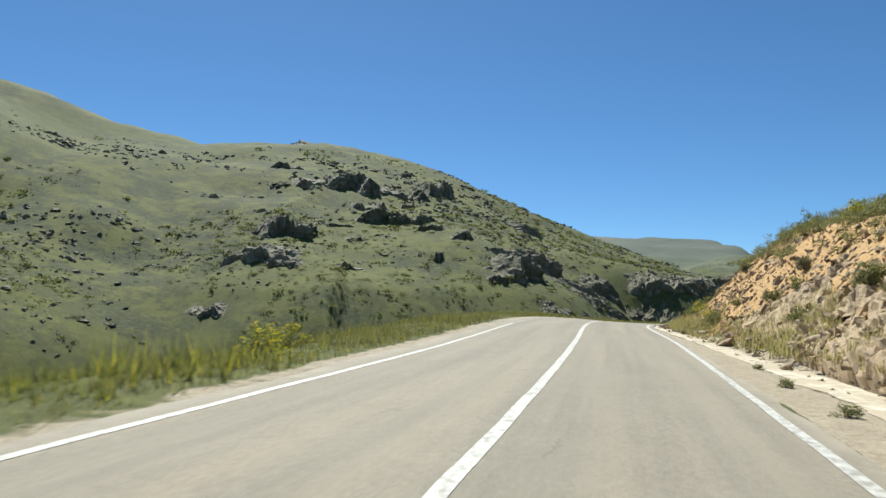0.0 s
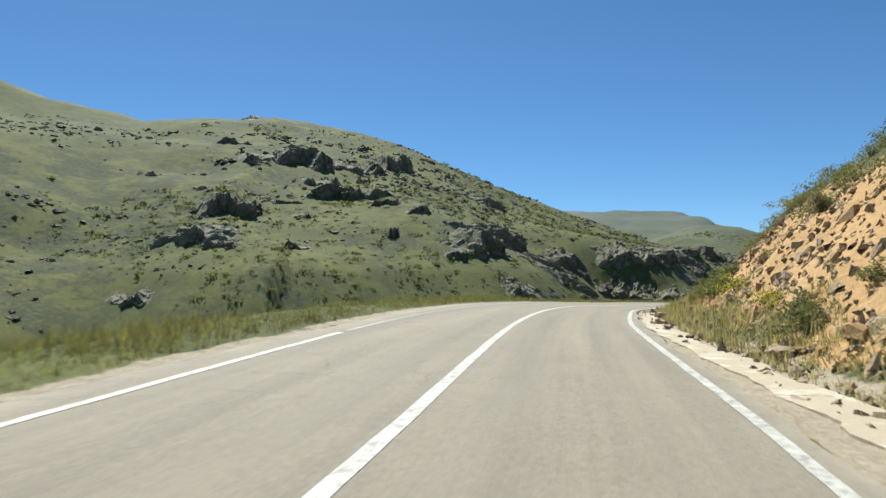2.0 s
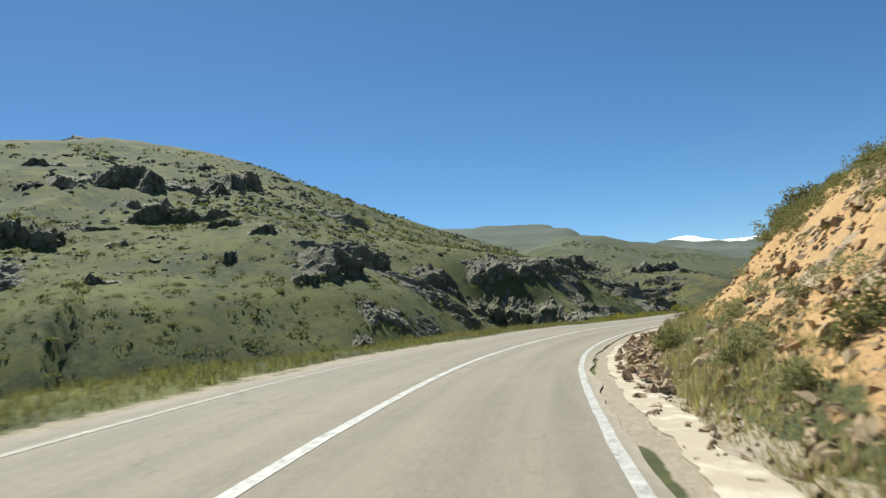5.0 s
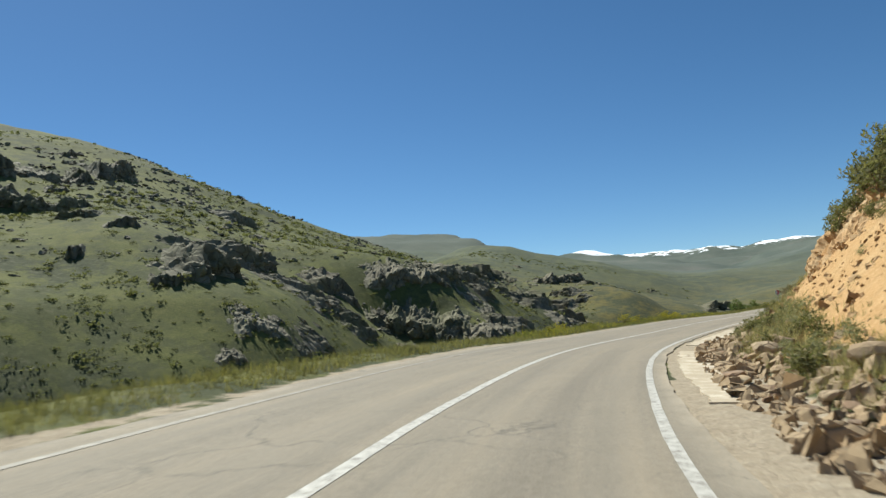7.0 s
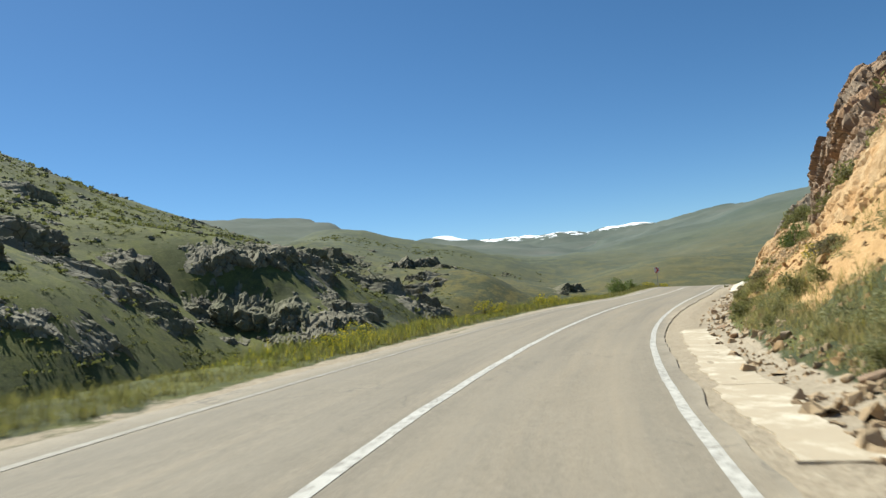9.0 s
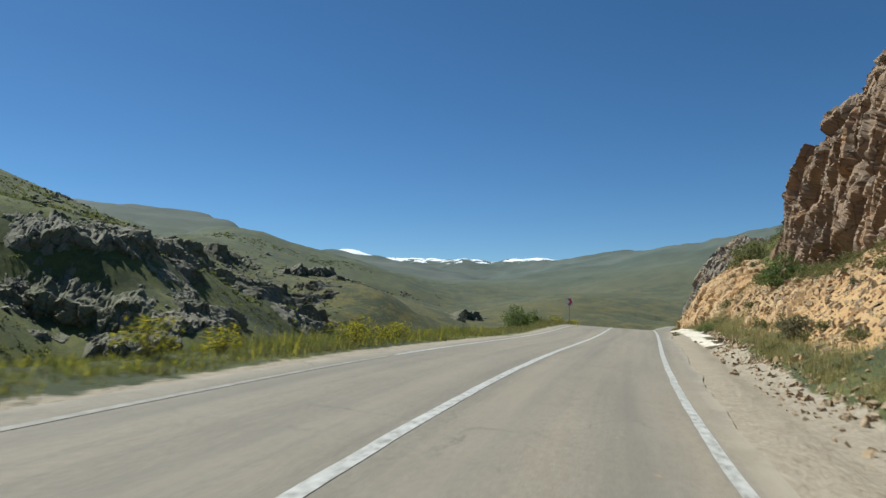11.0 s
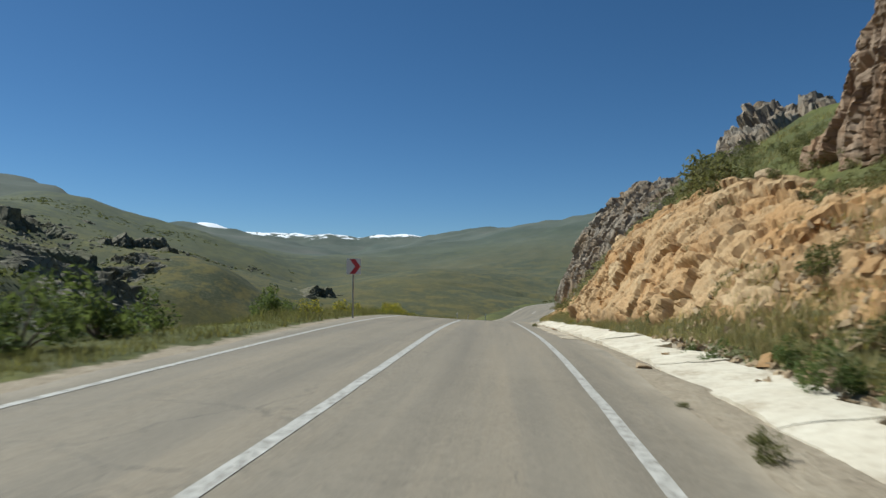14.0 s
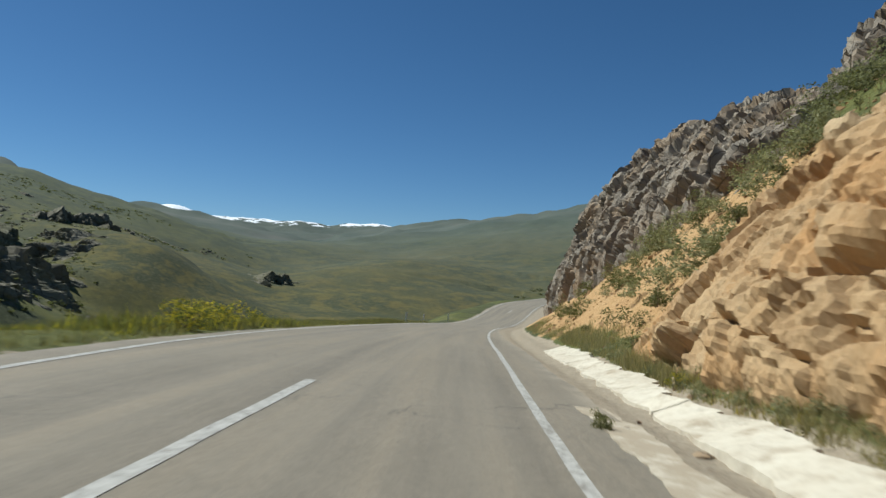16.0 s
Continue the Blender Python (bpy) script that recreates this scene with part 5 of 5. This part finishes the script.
grass("foot_weeds", "tall yellow-green weeds at the foot of the stony bank", 5200, pick_foot, 85, GRASS_DRY, 0.85, 2.0)
grass("face_foot_grass", "yellowing grass between the rock face and the channel", 6500, pick_face_foot, 84, GRASS_DRY, 0.85, 2.0)


def scrub_far():
    """Countless low bushes scattered over the far slopes."""
    r = np.random.default_rng(91)
    n = 46000
    ang = np.radians(r.uniform(0, 165, n))
    d = 90 + 560 * r.uniform(0, 1, n) ** 0.8
    x, y = 60 + d * np.sin(np.radians(90) - ang), 90 + d * np.cos(np.radians(90) - ang) * 1.0
    patch = fbm(x, y, 60, 4, 95)
    keep = (patch > r.uniform(-0.15, 0.35, n))
    s, u = road_coords(x, y)
    keep &= (u < -16) & (far_ridge(x, y, NEAR_HILLS[0][0]) > 42) & (far_ridge(x, y, MID_HILLS[4][0]) > 95)
    x, y = x[keep], y[keep]
    z = ground_z(x, y)
    keep = z > -25
    x, y, z = x[keep], y[keep], z[keep]
    away = np.hypot(x - 60, y - 90)
    parts = []
    for mine, leaves, leaf in ((away < 210, 46, 0.20), (away >= 210, 14, 0.42)):
        bx, by, bz, n = x[mine], y[mine], z[mine], int(mine.sum())
        size = (np.clip(r.lognormal(-0.35, 0.55, n), 0.25, 2.2) * np.interp(away[mine], [100, 240], [0.75, 0.9]))[:, None, None]
        p = r.normal(0, 0.5, (n, leaves, 3)) * np.stack([r.uniform(0.7, 1.8, n), r.uniform(0.7, 1.8, n), r.uniform(0.3, 0.55, n)], 1)[:, None] * size
        p[:, :, 2] = np.abs(p[:, :, 2])
        a = r.normal(0, 1, (n, leaves, 3))
        b = np.cross(a, r.normal(0, 1, (n, leaves, 3)))
        a, b = (q / np.linalg.norm(q, axis=2)[:, :, None] * leaf * size for q in (a, b))
        c = p + np.stack([bx, by, bz], 1)[:, None]
        parts.append(np.stack([c - a, c - b * 0.8, c + a, c + b * 0.8], 2).reshape(-1, 3))
    v = np.concatenate(parts)
    return tagged(new("hillside_scrub", mesh_of("hillside_scrub", v, np.arange(len(v)).reshape(-1, 4), LEAF_FAR)), "dark scrub scattered over the valley slopes", "scrub", kind="stuff")


scrub_far()


def hillside_rocks():
    """Countless broken rocks in ragged clusters over the valley slopes."""
    r = np.random.default_rng(97)
    n = 3600
    ang, d = np.radians(r.uniform(0, 165, n)), 150 + 430 * r.uniform(0, 1, n) ** 0.85
    cx, cy = 60 + d * np.cos(ang), 90 + d * np.sin(ang)
    keep = (fbm(cx, cy, 85, 4, 98) > r.uniform(-0.22, 0.25, n)) & (road_coords(cx, cy)[1] < -45) & (far_ridge(cx, cy, MID_HILLS[4][0]) > 110)
    cx, cy = cx[keep], cy[keep]
    z = ground_z(cx, cy)
    keep = (z > -26) & (z < 92)
    cx, cy = cx[keep], cy[keep]
    many = r.integers(4, 16, len(cx))
    which = np.repeat(np.arange(len(cx)), many)
    spread = r.uniform(1.5, 7.0, len(cx))[which]
    lean = r.uniform(-0.5, 0.5, len(cx))[which]
    a, b = r.normal(0, 1.3, len(which)) * spread, r.normal(0, 0.45, len(which)) * spread
    x, y = cx[which] + a * np.cos(lean) - b * np.sin(lean), cy[which] + a * np.sin(lean) + b * np.cos(lean)
    z = ground_z(x, y)
    n = len(x)
    size = np.clip(r.lognormal(-0.15, 0.5, n), 0.35, 2.4) * np.interp(np.hypot(x - 60, y - 90), [140, 260], [0.5, 1.0])
    corners = np.array([(-1, -1, -0.5), (1, -1, -0.5), (1, 1, -0.5), (-1, 1, -0.5), (-0.65, -0.55, 1), (0.6, -0.7, 0.8), (0.55, 0.6, 1.05), (-0.6, 0.6, 0.75)])
    quads = np.array([(0, 1, 5, 4), (1, 2, 6, 5), (2, 3, 7, 6), (3, 0, 4, 7), (4, 5, 6, 7)])
    v = corners[None] * (size[:, None, None] * r.uniform(0.45, 1.2, (n, 1, 3)) * (0.85, 0.7, 0.38)) + r.normal(0, 0.14, (n, 8, 3)) * size[:, None, None]
    t = r.uniform(0, 6.28, n)[:, None]
    v = np.stack([v[:, :, 0] * np.cos(t) - v[:, :, 1] * np.sin(t) + x[:, None], v[:, :, 0] * np.sin(t) + v[:, :, 1] * np.cos(t) + y[:, None], v[:, :, 2] + z[:, None]], 2)
    faces = (quads[None] + 8 * np.arange(n)[:, None, None]).reshape(-1, 4)
    return tagged(new("hillside_rocks", mesh_of("hillside_rocks", v.reshape(-1, 3), faces, ROCK_FAR)), "grey broken rocks strewn in clusters over the valley slopes", "rocks", kind="stuff")


hillside_rocks()


# ---- chevron sign ----
def build_sign(x, y):
    z = float(ground_z(x, y)[0])
    s, u = road_coords([x], [y])
    tx, ty = (float(q) for q in frame_at(float(s[0])))
    top = thing("chevron_sign", "red and white bend chevron board on a steel post", "road sign")
    top.matrix_world = pose(x, y, z, 0, 0, math.degrees(math.atan2(ty, tx)) - 90 + 4)
    bm = bmesh.new()
    bmesh.ops.create_cone(bm, cap_ends=True, segments=14, radius1=0.035, radius2=0.035, depth=2.3, matrix=Matrix.Translation((0, 0.03, 1.05)))
    part("post", bm, STEEL, top, "grey steel post")
    bm = bmesh.new()
    bmesh.ops.create_cube(bm, size=1, matrix=Matrix.Translation((0.02, -0.02, 2.02)) @ Matrix.Diagonal((0.56, 0.018, 0.62, 1)))
    bmesh.ops.bevel(bm, geom=bm.edges[:], offset=0.006, segments=2, affect="EDGES")
    board = part("board", bm, SIGN_WHITE, top, "dusty white metal board")
    bm = bmesh.new()
    pts = [(-0.16, 0.29), (0.06, 0.29), (0.27, 0.0), (0.06, -0.29), (-0.16, -0.29), (0.06, 0.0)]
    front = [bm.verts.new((px + 0.02, -0.034, 2.02 + pz)) for px, pz in pts]
    back = [bm.verts.new((px + 0.02, -0.030, 2.02 + pz)) for px, pz in pts]
    bm.faces.new(front[:3] + front[5:]), bm.faces.new([front[5], front[2], front[3], front[4]])
    for i in range(6):
        bm.faces.new([front[i], front[i - 1], back[i - 1], back[i]])
    bmesh.ops.recalc_face_normals(bm, faces=bm.faces[:])
    part("chevron", bm, SIGN_RED, board, "dark red arrow band")
    for pz in (1.85, 2.2):
        bm = bmesh.new()
        bmesh.ops.create_cube(bm, size=1, matrix=Matrix.Translation((0, 0.03, pz)) @ Matrix.Diagonal((0.10, 0.085, 0.03, 1)))
        part("clamp", bm, STEEL, top)


build_sign(96.6, 139.5)


def delineator(s, u):
    """Short white marker post."""
    x, y = on_road(s, u)
    top = thing("marker_post", "short white roadside marker post", "marker post", "marker posts at the bend")
    top.matrix_world = pose(float(x), float(y), float(ground_z(x, y)[0]), 2, 3, 30)
    bm = bmesh.new()
    bmesh.ops.create_cube(bm, size=1, matrix=Matrix.Translation((0, 0, 0.40)) @ Matrix.Diagonal((0.14, 0.12, 0.9, 1)))
    bmesh.ops.bevel(bm, geom=bm.edges[:], offset=0.02, segments=2, affect="EDGES")
    part("shaft", bm, WHITE_STONE, top)
    bm = bmesh.new()
    bmesh.ops.create_cube(bm, size=1, matrix=Matrix.Translation((0, -0.062, 0.68)) @ Matrix.Diagonal((0.10, 0.008, 0.14, 1)))
    part("reflector", bm, SIGN_RED, top, "red reflector plate")


for s in (238, 247, 262):
    delineator(s, -5.0)
